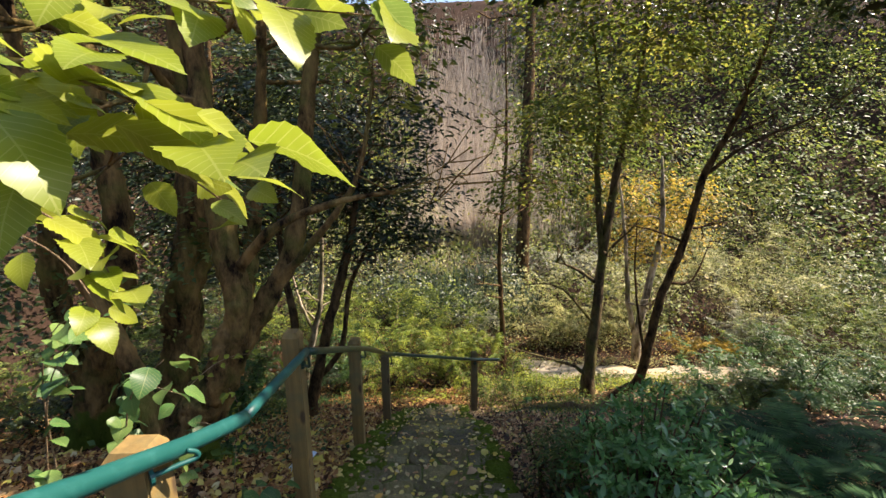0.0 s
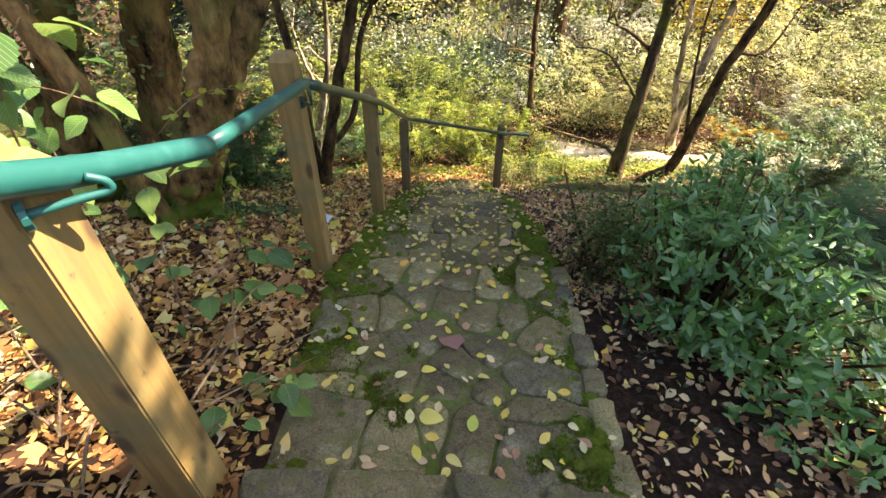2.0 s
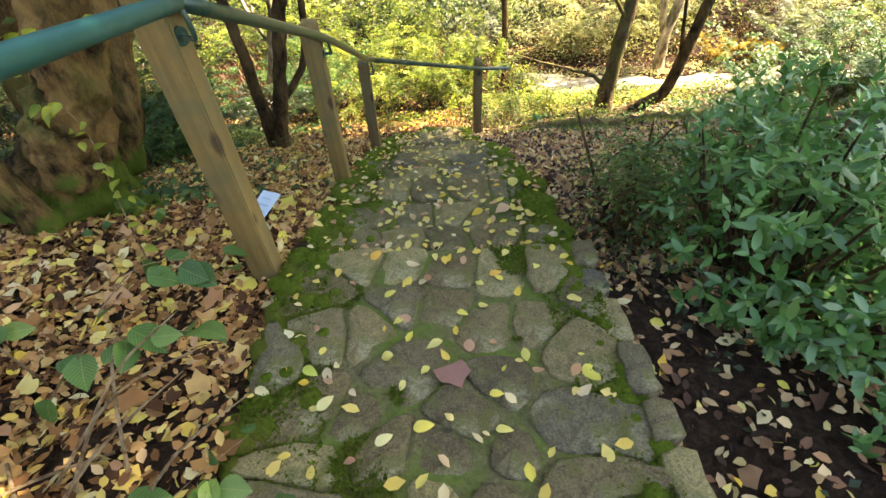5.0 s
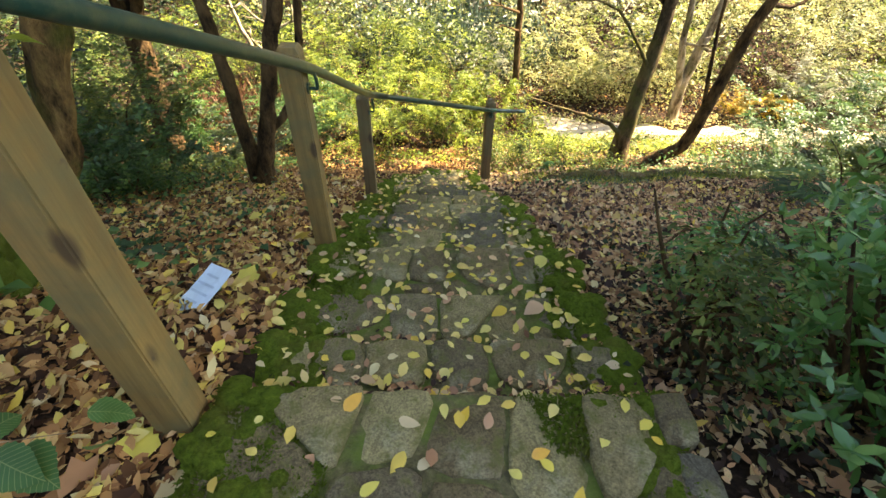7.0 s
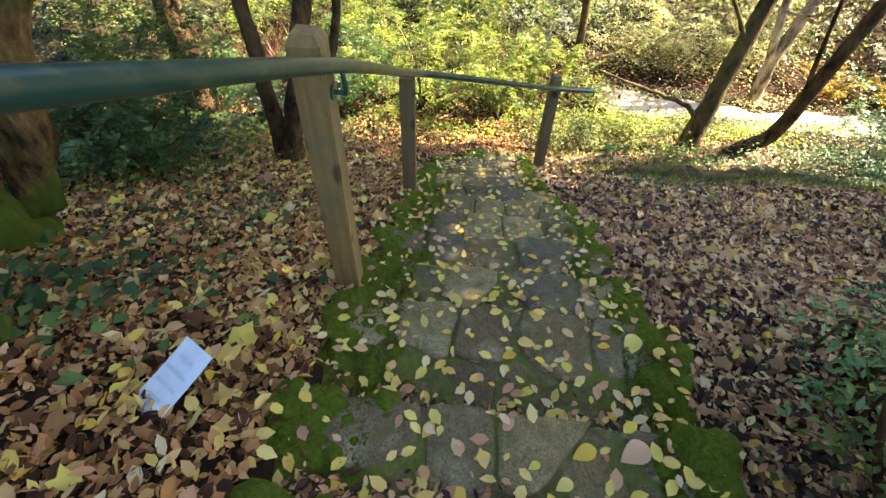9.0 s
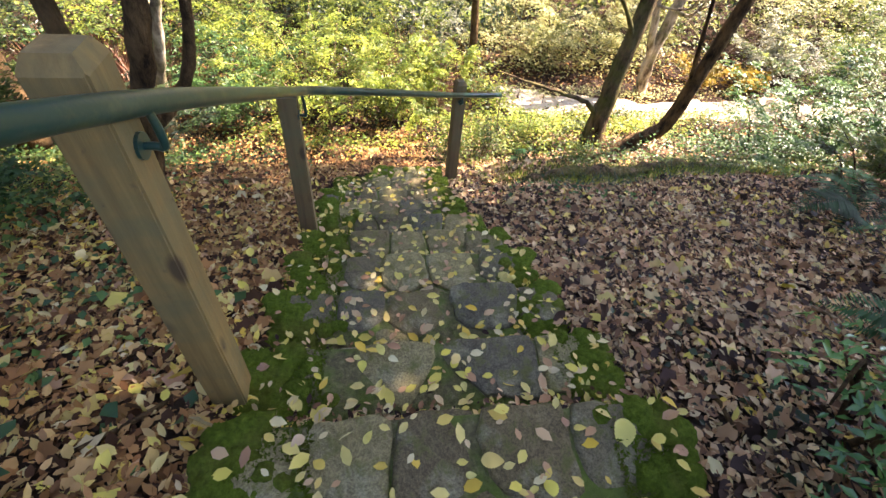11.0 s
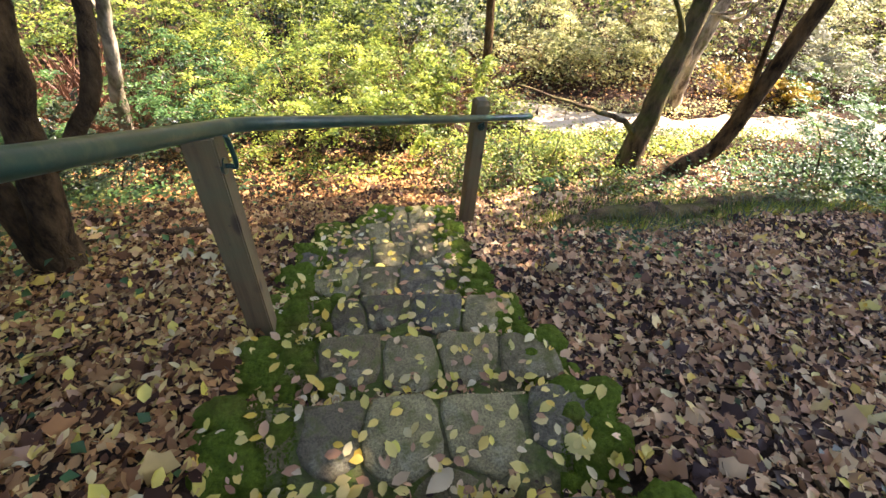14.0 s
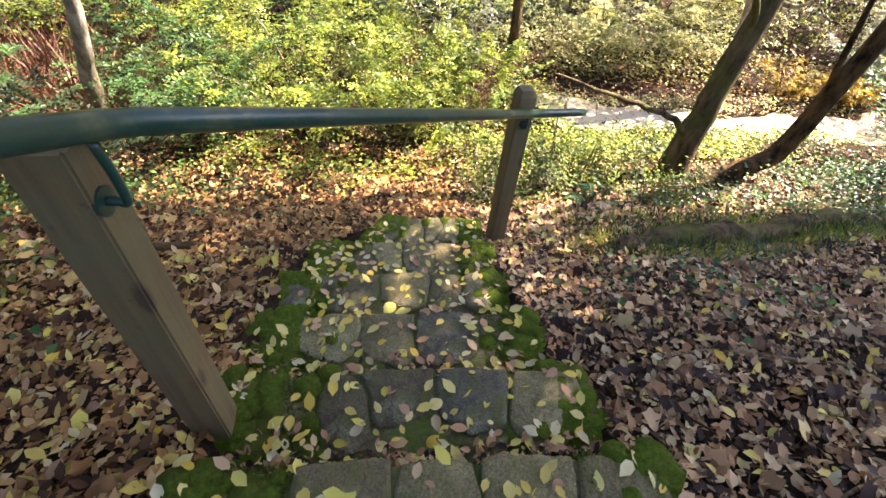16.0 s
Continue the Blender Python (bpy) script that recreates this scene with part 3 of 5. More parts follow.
# ---- trees that stand along the walk ----
tree("maple_tree", [
    ([(3.1, 9.9, -4.1), (3.12, 9.9, -3.2), (3.2, 9.9, -2.0), (3.28, 9.9, -0.5), (3.5, 9.9, 1.4), (3.8, 9.9, 3.0), (3.95, 9.9, 5.2)], [0.20, 0.14, 0.115, 0.10, 0.075, 0.05, 0.02]),
    ([(3.27, 9.9, -0.7), (3.06, 9.9, 1.2), (3.0, 9.8, 2.6), (2.7, 9.6, 4.2)], [0.08, 0.06, 0.04, 0.015]),
    ([(3.1, 9.88, -3.6), (2.95, 9.85, -3.4), (2.67, 9.8, -3.2), (1.98, 9.8, -2.98), (1.2, 9.8, -2.75)], [0.06, 0.045, 0.035, 0.025, 0.008]),
    ([(3.2, 9.9, -2.3), (2.9, 9.7, -1.9), (2.2, 9.5, -1.2), (1.5, 9.3, -1.1)], [0.04, 0.03, 0.018, 0.006]),
], BARK_MOSSY, "slender maple with dark mossy bark and thinning yellow-green leaves", 5, 1.2,
    [((2.6, 9.2, 2.2), (1.9, 1.1, 0.7), 190, 16, 0.22), ((3.6, 9.2, 3.7), (2.4, 1.3, 0.8), 230, 16, 0.25), ((1.6, 9.2, 0.9), (1.2, 0.8, 0.6), 60, 14, 0.2), ((2.2, 8.6, 5.0), (2.6, 1.5, 0.8), 220, 16, 0.28)], L_MAPLE, 0.11, 0.6, 0.3, (2, 3))
tree("maple_tree", [
    ([(3.2, 9.62, -4.15), (3.7, 9.65, -3.82), (4.22, 9.7, -3.42), (4.5, 9.7, -1.7), (4.95, 9.7, -0.2), (5.2, 9.7, 1.1), (5.65, 9.7, 2.1), (6.15, 9.7, 3.6), (6.4, 9.7, 5.0)], [0.15, 0.12, 0.11, 0.09, 0.08, 0.075, 0.06, 0.04, 0.015]),
    ([(4.3, 9.7, -3.0), (3.95, 9.7, -1.2), (3.9, 9.7, 0.2)], [0.035, 0.025, 0.008]),
    ([(4.9, 9.7, -0.3), (4.2, 9.6, 0.0), (3.5, 9.5, 0.15)], [0.03, 0.02, 0.008]),
    ([(5.2, 9.7, 1.1), (5.9, 9.6, 1.7), (7.2, 9.5, 2.3), (8.2, 9.4, 3.1)], [0.05, 0.035, 0.02, 0.008]),
], BARK, "leaning maple trunk that bends low before it rises", 6, 1.1,
    [((5.6, 9.6, 3.3), (1.9, 1.3, 0.8), 55, 14, 0.28), ((7.0, 9.4, 4.6), (2.4, 1.6, 1.0), 80, 16, 0.3)], L_GREEN, 0.085, 0.6, 0.5, (1, 2))
tree("forked_tree", [
    ([(-2.5, 6.8, -2.75), (-2.56, 6.8, -1.9), (-2.58, 6.8, -1.0), (-2.75, 6.9, 0.2), (-2.7, 7.0, 1.5)], [0.13, 0.075, 0.065, 0.05, 0.02]),
    ([(-2.45, 6.78, -2.7), (-2.2, 6.8, -1.6), (-1.88, 6.8, -0.55), (-1.6, 6.9, 0.5), (-1.4, 7.0, 1.8)], [0.12, 0.085, 0.075, 0.06, 0.02]),
    ([(-2.3, 6.8, -2.0), (-1.9, 7.0, -1.5), (-1.75, 7.2, -0.5), (-1.2, 7.2, 0.6)], [0.05, 0.045, 0.04, 0.012]),
], BARK, "dark forked evergreen tree rising from leaf litter", 12, 1.1,
    [((-1.1, 7.3, 0.7), (1.2, 0.9, 1.0), 170, 18, 0.17), ((-2.2, 7.2, 1.6), (1.3, 1.0, 0.9), 180, 18, 0.17), ((-0.7, 7.2, 2.1), (1.0, 0.9, 0.8), 70, 18, 0.17)], L_DARK, 0.14, 0.34)
tree("old_tree", [
    ([(-2.42, 3.25, -1.05), (-2.3, 3.22, -0.75), (-2.05, 3.2, -0.35), (-1.84, 3.2, 0.0), (-1.68, 3.2, 0.5), (-1.72, 3.2, 1.1), (-1.85, 3.3, 2.4), (-1.9, 3.4, 4.2)], [0.40, 0.26, 0.18, 0.14, 0.105, 0.095, 0.08, 0.04]),
    ([(-1.95, 3.22, -0.2), (-1.55, 3.4, 0.5), (-1.3, 3.55, 1.0), (-1.15, 3.7, 2.2), (-0.9, 3.9, 3.8)], [0.12, 0.085, 0.075, 0.06, 0.02]),
    ([(-1.7, 3.2, 0.75), (-1.3, 3.1, 1.15), (-0.8, 3.2, 1.35), (-0.3, 3.4, 1.4)], [0.05, 0.035, 0.025, 0.008]),
    ([(-1.5, 3.42, 0.6), (-1.15, 3.4, 0.95), (-0.75, 3.5, 1.5), (-0.6, 3.6, 2.3)], [0.04, 0.03, 0.022, 0.008]),
], BARK_PALE, "old gnarled tree with pale flaking bark and a flared base", 4, 0.9,
    # First crown mass is unseen overhead, added to shade the left trunks.
    [((0.4, 4.4, 5.1), (2.2, 1.7, 0.7), 520, 16, 0.25, 0.0), ((-0.7, 4.6, 2.6), (1.0, 0.8, 0.5), 30, 10, 0.18)], L_MAPLE, 0.13, 0.5)
tree("old_tree", [
    ([(-3.1, 4.3, -1.7), (-2.95, 4.2, -0.9), (-2.75, 4.15, 0.05), (-2.5, 4.1, 0.95), (-2.4, 4.2, 2.4), (-2.5, 4.3, 4.5)], [0.28, 0.19, 0.165, 0.155, 0.13, 0.06]),
    ([(-2.9, 4.5, -1.4), (-2.35, 4.7, 0.2), (-2.1, 4.8, 1.6), (-1.9, 4.9, 3.4)], [0.12, 0.10, 0.08, 0.03]),
], BARK_PALE, "thick upright tree trunk with mottled pale bark", 4, 1.2,
    [((-2.6, 4.8, 5.0), (2.4, 2.0, 0.9), 170, 14, 0.26), ((-2.2, 3.9, 1.2), (0.7, 0.4, 0.8), 36, 14, 0.14), ((-3.0, 3.6, 0.5), (0.5, 0.4, 0.7), 26, 14, 0.14)], L_GREEN, 0.08, 0.5)
tree("old_tree", [
    ([(-3.7, 3.9, -1.2), (-3.45, 3.8, -0.5), (-3.1, 3.7, 0.3), (-2.85, 3.6, 1.0), (-2.9, 3.6, 2.6), (-3.0, 3.7, 4.2)], [0.24, 0.16, 0.13, 0.115, 0.09, 0.04]),
    ([(-3.5, 3.8, -0.6), (-3.6, 3.7, 0.5), (-3.4, 3.6, 1.5), (-3.5, 3.6, 3.6)], [0.11, 0.1, 0.085, 0.03]),
    ([(-2.2, 2.9, -0.9), (-2.45, 3.0, 0.1), (-2.75, 3.0, 0.9), (-3.0, 3.0, 1.8)], [0.10, 0.07, 0.06, 0.03]),
], BARK_PALE, "twin-stemmed tree with reddish pale bark under ivy", 4, 1.0,
    [((-3.6, 3.6, 4.6), (2.0, 1.8, 0.9), 120, 14, 0.25), ((-4.2, 3.2, 1.0), (1.0, 1.0, 1.2), 90, 14, 0.2)], L_GREEN, 0.08, 0.55)
tree("evergreen_tree", [
    ([(-4.6, 8.6, -3.3), (-4.5, 8.6, -1.0), (-4.6, 8.7, 1.5), (-4.5, 8.8, 4.0)], [0.2, 0.14, 0.1, 0.03]),
    ([(-4.5, 8.6, -1.6), (-3.8, 8.4, 0.2), (-3.3, 8.3, 1.8)], [0.08, 0.06, 0.02]),
], BARK, "dark evergreen tree at the back of the leafy bank", 8, 1.4,
    [((-4.2, 8.4, 0.6), (1.6, 1.2, 1.6), 260, 30, 0.2), ((-3.2, 8.6, 2.6), (1.6, 1.2, 1.2), 220, 30, 0.2), ((-5.6, 8.6, 2.4), (1.6, 1.3, 1.8), 240, 30, 0.2)], L_DARK, 0.13, 0.36)
tree("shade_tree", [
    ([(8.6, 4.5, -2.2), (8.4, 4.6, 0.5), (8.0, 5.0, 3.0), (7.6, 5.6, 5.5)], [0.4, 0.3, 0.24, 0.08]),
    ([(8.3, 4.7, 1.5), (6.8, 5.4, 3.2), (5.2, 6.2, 4.2), (4.0, 6.6, 4.6)], [0.16, 0.12, 0.07, 0.02]),
    ([(8.3, 4.7, 1.2), (7.0, 3.4, 3.2), (5.5, 2.6, 4.2), (4.2, 2.2, 4.5)], [0.16, 0.12, 0.07, 0.02]),
], BARK, "broad dark-leaved tree, its mostly unseen crown added to shade the steps", 9, 1.8,
    # Unseen crown masses overhead, added to block sun from the steps and banks.
    [((6.6, 6.5, 5.0), (3.4, 3.1, 0.9), 1150, 18, 0.26, 0.0), ((4.6, 2.8, 5.1), (1.6, 2.0, 0.8), 420, 18, 0.26, 0.0), ((2.6, 6.7, 5.4), (2.8, 2.8, 0.8), 900, 18, 0.26, 0.0), ((3.3, 4.3, 5.4), (1.4, 1.4, 0.6), 340, 18, 0.24, 0.0), ((4.8, 4.6, 5.2), (1.0, 1.0, 0.5), 240, 18, 0.24, 0.0), ((4.3, 8.1, 5.2), (1.1, 1.0, 0.5), 240, 18, 0.24, 0.0), ((9.6, 8.4, 5.4), (2.6, 2.6, 0.8), 700, 18, 0.28, 0.0)], L_DARK, 0.22, 0.55)
tree("pale_stemmed_tree", [
    ([(5.3, 12.6, -4.5), (5.25, 12.6, -3.6), (5.45, 12.6, -2.2), (5.7, 12.6, -0.6), (5.6, 12.7, 1.5)], [0.14, 0.12, 0.10, 0.08, 0.03]),
    ([(5.25, 12.6, -3.7), (4.9, 12.5, -2.6), (4.7, 12.5, -0.8), (4.4, 12.5, 1.0)], [0.08, 0.07, 0.05, 0.02]),
], BARK_SPOTTED, "pale forked trunk beneath golden autumn leaves", 5, 1.1,
    [((5.7, 13.2, -0.9), (1.5, 1.2, 0.9), 120, 14, 0.2), ((6.4, 13.6, 0.2), (1.6, 1.3, 0.9), 110, 14, 0.22), ((4.6, 13.4, 0.6), (1.2, 1.0, 0.6), 50, 12, 0.2)], L_YELLOW, 0.1, 0.6)
tree("sun_flecked_sapling", [
    ([(-3.75, 10.2, -4.15), (-3.6, 10.1, -3.3), (-3.3, 9.9, -2.4), (-3.05, 9.8, -1.4), (-2.9, 9.8, 0.4)], [0.1, 0.08, 0.07, 0.06, 0.03]),
    ([(-3.3, 9.9, -2.4), (-3.6, 9.9, -1.6), (-3.8, 10.0, -0.6)], [0.04, 0.03, 0.012]),
], BARK_SPOTTED, "slim trunk with sun patches coloured into its pale bark", 4, 0.8)
tree("thin_tree", [
    ([(1.35, 12.2, -4.5), (1.3, 12.2, -3.0), (1.2, 12.2, -0.8), (1.35, 12.2, 1.8), (1.3, 12.3, 5.0)], [0.09, 0.07, 0.055, 0.04, 0.015]),
], BARK, "thin straight sapling with bare twigs", 22, 1.3, [((1.4, 12.2, 2.6), (1.2, 1.0, 1.6), 40, 8, 0.2)], L_MAPLE, 0.08, 0.5)
tree("brown_trunked_tree", [
    ([(2.6, 17.5, -4.7), (2.6, 17.5, -1.0), (2.7, 17.5, 4.0), (2.7, 17.6, 8.0)], [0.28, 0.24, 0.2, 0.12]),
], BARK, "straight dark brown trunk at the back of the clearing", 4, 1.5, [((2.6, 17.6, 6.5), (2.4, 2.0, 2.2), 120, 14, 0.3)], L_DARK, 0.14, 0.4)


# ---- shrubs ----
def shrub(name, blobs, mats, length, width, label, stems=9, bark=BARK, flat=0.4, group=""):
    cx, cy = blobs[0][0][0], blobs[0][0][1]
    base = Vector((cx, cy, float(land(cx, cy)) - 0.03))
    root = empty(name, base, label, "shrub", group)
    pts = np.concatenate([clumps(*b) for b in blobs])
    pts = pts[pts[:, 2] > land(pts[:, 0], pts[:, 1]) + 0.03]
    tagged(part("foliage", leaves("foliage", pts - np.array([*base, 0, 0, 0]), mats, length, width, flat), root), kind="stuff")
    for _ in range(stems):
        b = blobs[rng.integers(len(blobs))]
        e = Vector(b[0]) + Vector(rng.normal(size=3)) * 0.5 * Vector(b[1]).length * 0.5
        fx, fy = cx + rng.normal() * b[1][0] * 0.25, cy + rng.normal() * b[1][1] * 0.25
        s = Vector((fx, fy, float(land(fx, fy)) - 0.04))
        e.z = max(e.z, s.z + 0.3)
        line, rad = smooth_line([s, s.lerp(e, 0.5) + Vector(rng.normal(size=3)) * 0.06, e], [0.016, 0.011, 0.004], 4)
        v, f = tube(line, rad, 5)
        part("stem", raw_mesh("stem", [p - base for p in v], f, bark, True), root)
    return root


def airy_shrub(name, x, y, r, h, canes, mats, leaf, label, bark=TWIG, group="", twigs=18, per=12):
    """Open shrub of arching canes; flat feathery twigs carry leaves in two ranks."""
    base = np.array([x, y, float(land(x, y)) - 0.03])
    root = empty(name, Vector(base), label, "shrub", group)
    az = rng.uniform(0, 2 * math.pi, canes)
    reach = r * np.sqrt(rng.uniform(0.05, 1.0, canes))
    top = h * rng.uniform(0.55, 1.1, canes) * (1.05 - 0.35 * reach / r)
    foot = rng.normal(size=(canes, 2)) * r * 0.22

    def on_cane(i, t):
        out = reach[i] * t ** 1.3
        up = top[i] * (1.55 * t - 0.62 * t * t)
        return np.stack([foot[i, 0] + np.cos(az[i]) * out, foot[i, 1] + np.sin(az[i]) * out, up], -1)

    ci = np.repeat(np.arange(canes), twigs)
    tt = np.clip(rng.beta(2.2, 1.3, len(ci)), 0.18, 1.0)
    o = on_cane(ci, tt)
    turn = az[ci] + np.where(rng.random(len(ci)) < 0.5, 1, -1) * rng.uniform(0.2, 1.5, len(ci))
    d = unit(np.stack([np.cos(turn), np.sin(turn), rng.normal(size=len(ci)) * 0.25 + 0.12], -1))
    lie = unit(np.array([0, 0, 1.0]) + rng.normal(size=d.shape) * 0.3)
    ln = r * rng.uniform(0.10, 0.30, len(ci))
    ti = np.repeat(np.arange(len(ci)), per)
    u = np.tile((np.arange(per) + 0.5) / per, len(ci)) + rng.normal(size=len(ti)) * 0.03
    p = o[ti] + d[ti] * (ln[ti] * u)[:, None] + np.array([0, 0, -1.0]) * (ln[ti] * 0.35 * u * u)[:, None]
    rank = np.where(np.arange(len(ti)) % 2 == 0, 1.0, -1.0)[:, None]
    along = d[ti] * 0.6 + np.cross(lie[ti], d[ti]) * rank + rng.normal(size=p.shape) * 0.2
    ls = leaf * rng.uniform(0.6, 1.25, len(p)) * (1.1 - 0.4 * u)
    world_z = p[:, 2] + base[2] > land(p[:, 0] + x, p[:, 1] + y) + 0.02
    p, along, ls, ti = p[world_z], along[world_z], ls[world_z], ti[world_z]
    v, t = leaf_arrays(p, along, lie[ti] + rng.normal(size=p.shape) * 0.25, ls, ls * 0.48, 0.15)
    tagged(part("foliage", tri_mesh("foliage", v, t, mats), root), kind="stuff")
    for i in range(0, canes, 4):
        line = [Vector(on_cane(np.array([i]), np.array([q]))[0]) for q in (0.0, 0.3, 0.6, 1.0)]
        v, f = tube(*smooth_line(line, [0.014, 0.01, 0.007, 0.003], 3), 5)
        part("stem", raw_mesh("stem", v, f, bark, True), root)
    return root


def whorled_shrub(name, blobs, mats, length, label):
    """Shrub whose long leaves stand in whorls at the shoot tips."""
    cx, cy = blobs[0][0][0], blobs[0][0][1]
    base = Vector((cx, cy, float(land(cx, cy)) - 0.03))
    root = empty(name, base, label, "shrub")
    P, A, N = [], [], []
    tips = []
    for c, r, n in blobs:
        d = unit(rng.normal(size=(n, 3)))
        rr = np.where(rng.random((n, 1)) < 0.7, rng.uniform(0.8, 1.08, (n, 1)), rng.uniform(0.4, 0.8, (n, 1)))
        q = np.array(c) + d * rr * np.array(r)
        keep = q[:, 2] > land(q[:, 0], q[:, 1]) + 0.05
        for p, dd in zip(q[keep], d[keep]):
            axis = dd + np.array([0, 0, 0.9]) + rng.normal(size=3) * 0.3
            axis /= np.linalg.norm(axis)
            tips.append((p, axis))
            a = np.cross(axis, [0.3, 0.9, 0.1])
            a /= np.linalg.norm(a)
            b = np.cross(axis, a)
            k = rng.integers(5, 9)
            for j in range(k):
                w = 2 * math.pi * j / k + rng.random() * 1.1
                o = a * math.cos(w) + b * math.sin(w)
                P.append(p - axis * rng.random() * 0.09)
                A.append(o + axis * rng.uniform(-0.3, 1.1) + rng.normal(size=3) * 0.2)
                N.append(axis + rng.normal(size=3) * 0.3)
    n = len(P)
    ln = length * rng.uniform(0.6, 1.2, n)
    v, t = round_leaf_arrays(np.array(P), np.array(A), np.array(N) + 1e-3, ln, ln * rng.uniform(0.32, 0.44, n), 0.12)
    tagged(part("foliage", tri_mesh("foliage", v - np.array(base), t, mats), root), kind="stuff")
    for i in range(0, len(tips), 7):
        p, axis = tips[i]
        e = Vector(p)
        s = Vector((cx + (e.x - cx) * 0.35, cy + (e.y - cy) * 0.35, 0))
        s.z = float(land(s.x, s.y)) - 0.03
        m = s.lerp(e, 0.55) - Vector(axis) * 0.08
        v, f = tube(*smooth_line([s, m, e], [0.017, 0.011, 0.004], 4), 5)
        part("stem", raw_mesh("stem", [p - base for p in v], f, BARK, True), root)


whorled_shrub("rhododendron", [((1.27, 2.55, -0.62), (0.46, 0.75, 0.5), 380), ((1.6, 1.95, -0.78), (0.42, 0.6, 0.5), 330), ((1.75, 3.1, -0.7), (0.6, 0.8, 0.5), 380), ((1.25, 1.6, -0.95), (0.3, 0.35, 0.3), 90)], L_BUSH, 0.08, "low glossy green rhododendron beside the landing")
shrub("small_leaved_shrub", [((0.82, 3.05, -0.72), (0.3, 0.5, 0.4), 90, 12, 0.07, 0.2)], L_GREEN, 0.045, 0.45, "sparse dark small-leaved shrub leaning over the steps", 14)
shrub("small_leaved_shrub", [((1.2, 3.75, -1.05), (0.35, 0.5, 0.25), 60, 14, 0.08, 0.2)], L_BUSH, 0.055, 0.4, "low green shrub spreading over leaf litter beside the steps", 8)
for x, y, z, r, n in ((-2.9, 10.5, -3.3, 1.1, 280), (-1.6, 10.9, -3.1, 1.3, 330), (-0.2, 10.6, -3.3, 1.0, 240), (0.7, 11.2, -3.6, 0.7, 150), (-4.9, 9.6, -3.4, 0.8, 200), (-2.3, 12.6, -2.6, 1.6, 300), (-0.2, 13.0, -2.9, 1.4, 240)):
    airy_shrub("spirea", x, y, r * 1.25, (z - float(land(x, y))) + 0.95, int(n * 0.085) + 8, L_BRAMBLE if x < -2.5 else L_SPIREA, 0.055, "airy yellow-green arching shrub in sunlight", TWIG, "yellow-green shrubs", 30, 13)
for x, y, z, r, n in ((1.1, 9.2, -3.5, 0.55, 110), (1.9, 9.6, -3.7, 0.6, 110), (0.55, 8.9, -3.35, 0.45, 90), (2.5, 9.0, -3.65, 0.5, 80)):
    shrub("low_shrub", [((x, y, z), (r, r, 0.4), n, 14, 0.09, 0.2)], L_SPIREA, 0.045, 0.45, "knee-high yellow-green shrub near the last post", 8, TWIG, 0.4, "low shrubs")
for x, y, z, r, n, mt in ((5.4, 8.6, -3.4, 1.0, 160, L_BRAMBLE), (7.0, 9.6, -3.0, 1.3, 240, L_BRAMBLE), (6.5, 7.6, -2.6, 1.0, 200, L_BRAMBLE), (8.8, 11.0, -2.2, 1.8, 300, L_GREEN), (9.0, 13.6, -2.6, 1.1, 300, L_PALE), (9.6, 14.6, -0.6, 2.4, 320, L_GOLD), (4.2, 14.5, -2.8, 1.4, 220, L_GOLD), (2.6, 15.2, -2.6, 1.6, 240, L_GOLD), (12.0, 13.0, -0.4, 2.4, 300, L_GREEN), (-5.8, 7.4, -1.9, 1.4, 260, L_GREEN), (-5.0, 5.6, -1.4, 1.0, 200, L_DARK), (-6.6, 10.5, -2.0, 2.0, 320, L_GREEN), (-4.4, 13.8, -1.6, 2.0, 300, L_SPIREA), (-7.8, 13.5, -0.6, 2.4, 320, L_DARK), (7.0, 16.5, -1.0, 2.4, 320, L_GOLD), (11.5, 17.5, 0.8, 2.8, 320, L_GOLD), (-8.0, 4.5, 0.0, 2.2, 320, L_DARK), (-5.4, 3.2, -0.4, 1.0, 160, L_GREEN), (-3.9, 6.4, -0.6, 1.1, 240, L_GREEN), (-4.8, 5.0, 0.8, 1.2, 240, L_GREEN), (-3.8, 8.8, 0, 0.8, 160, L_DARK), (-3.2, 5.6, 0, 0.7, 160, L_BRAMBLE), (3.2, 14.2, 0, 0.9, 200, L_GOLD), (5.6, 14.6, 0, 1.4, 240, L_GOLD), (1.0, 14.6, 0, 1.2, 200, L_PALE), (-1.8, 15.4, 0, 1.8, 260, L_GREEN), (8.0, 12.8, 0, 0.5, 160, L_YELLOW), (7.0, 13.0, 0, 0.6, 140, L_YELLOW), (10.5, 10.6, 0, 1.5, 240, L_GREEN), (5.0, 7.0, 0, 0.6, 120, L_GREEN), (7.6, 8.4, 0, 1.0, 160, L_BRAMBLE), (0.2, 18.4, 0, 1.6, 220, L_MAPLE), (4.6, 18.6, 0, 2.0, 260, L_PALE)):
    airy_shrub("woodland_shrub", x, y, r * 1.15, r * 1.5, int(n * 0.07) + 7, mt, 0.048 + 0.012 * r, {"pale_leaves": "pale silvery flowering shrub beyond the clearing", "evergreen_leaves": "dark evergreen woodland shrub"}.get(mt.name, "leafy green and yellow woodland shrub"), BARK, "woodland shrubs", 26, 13)


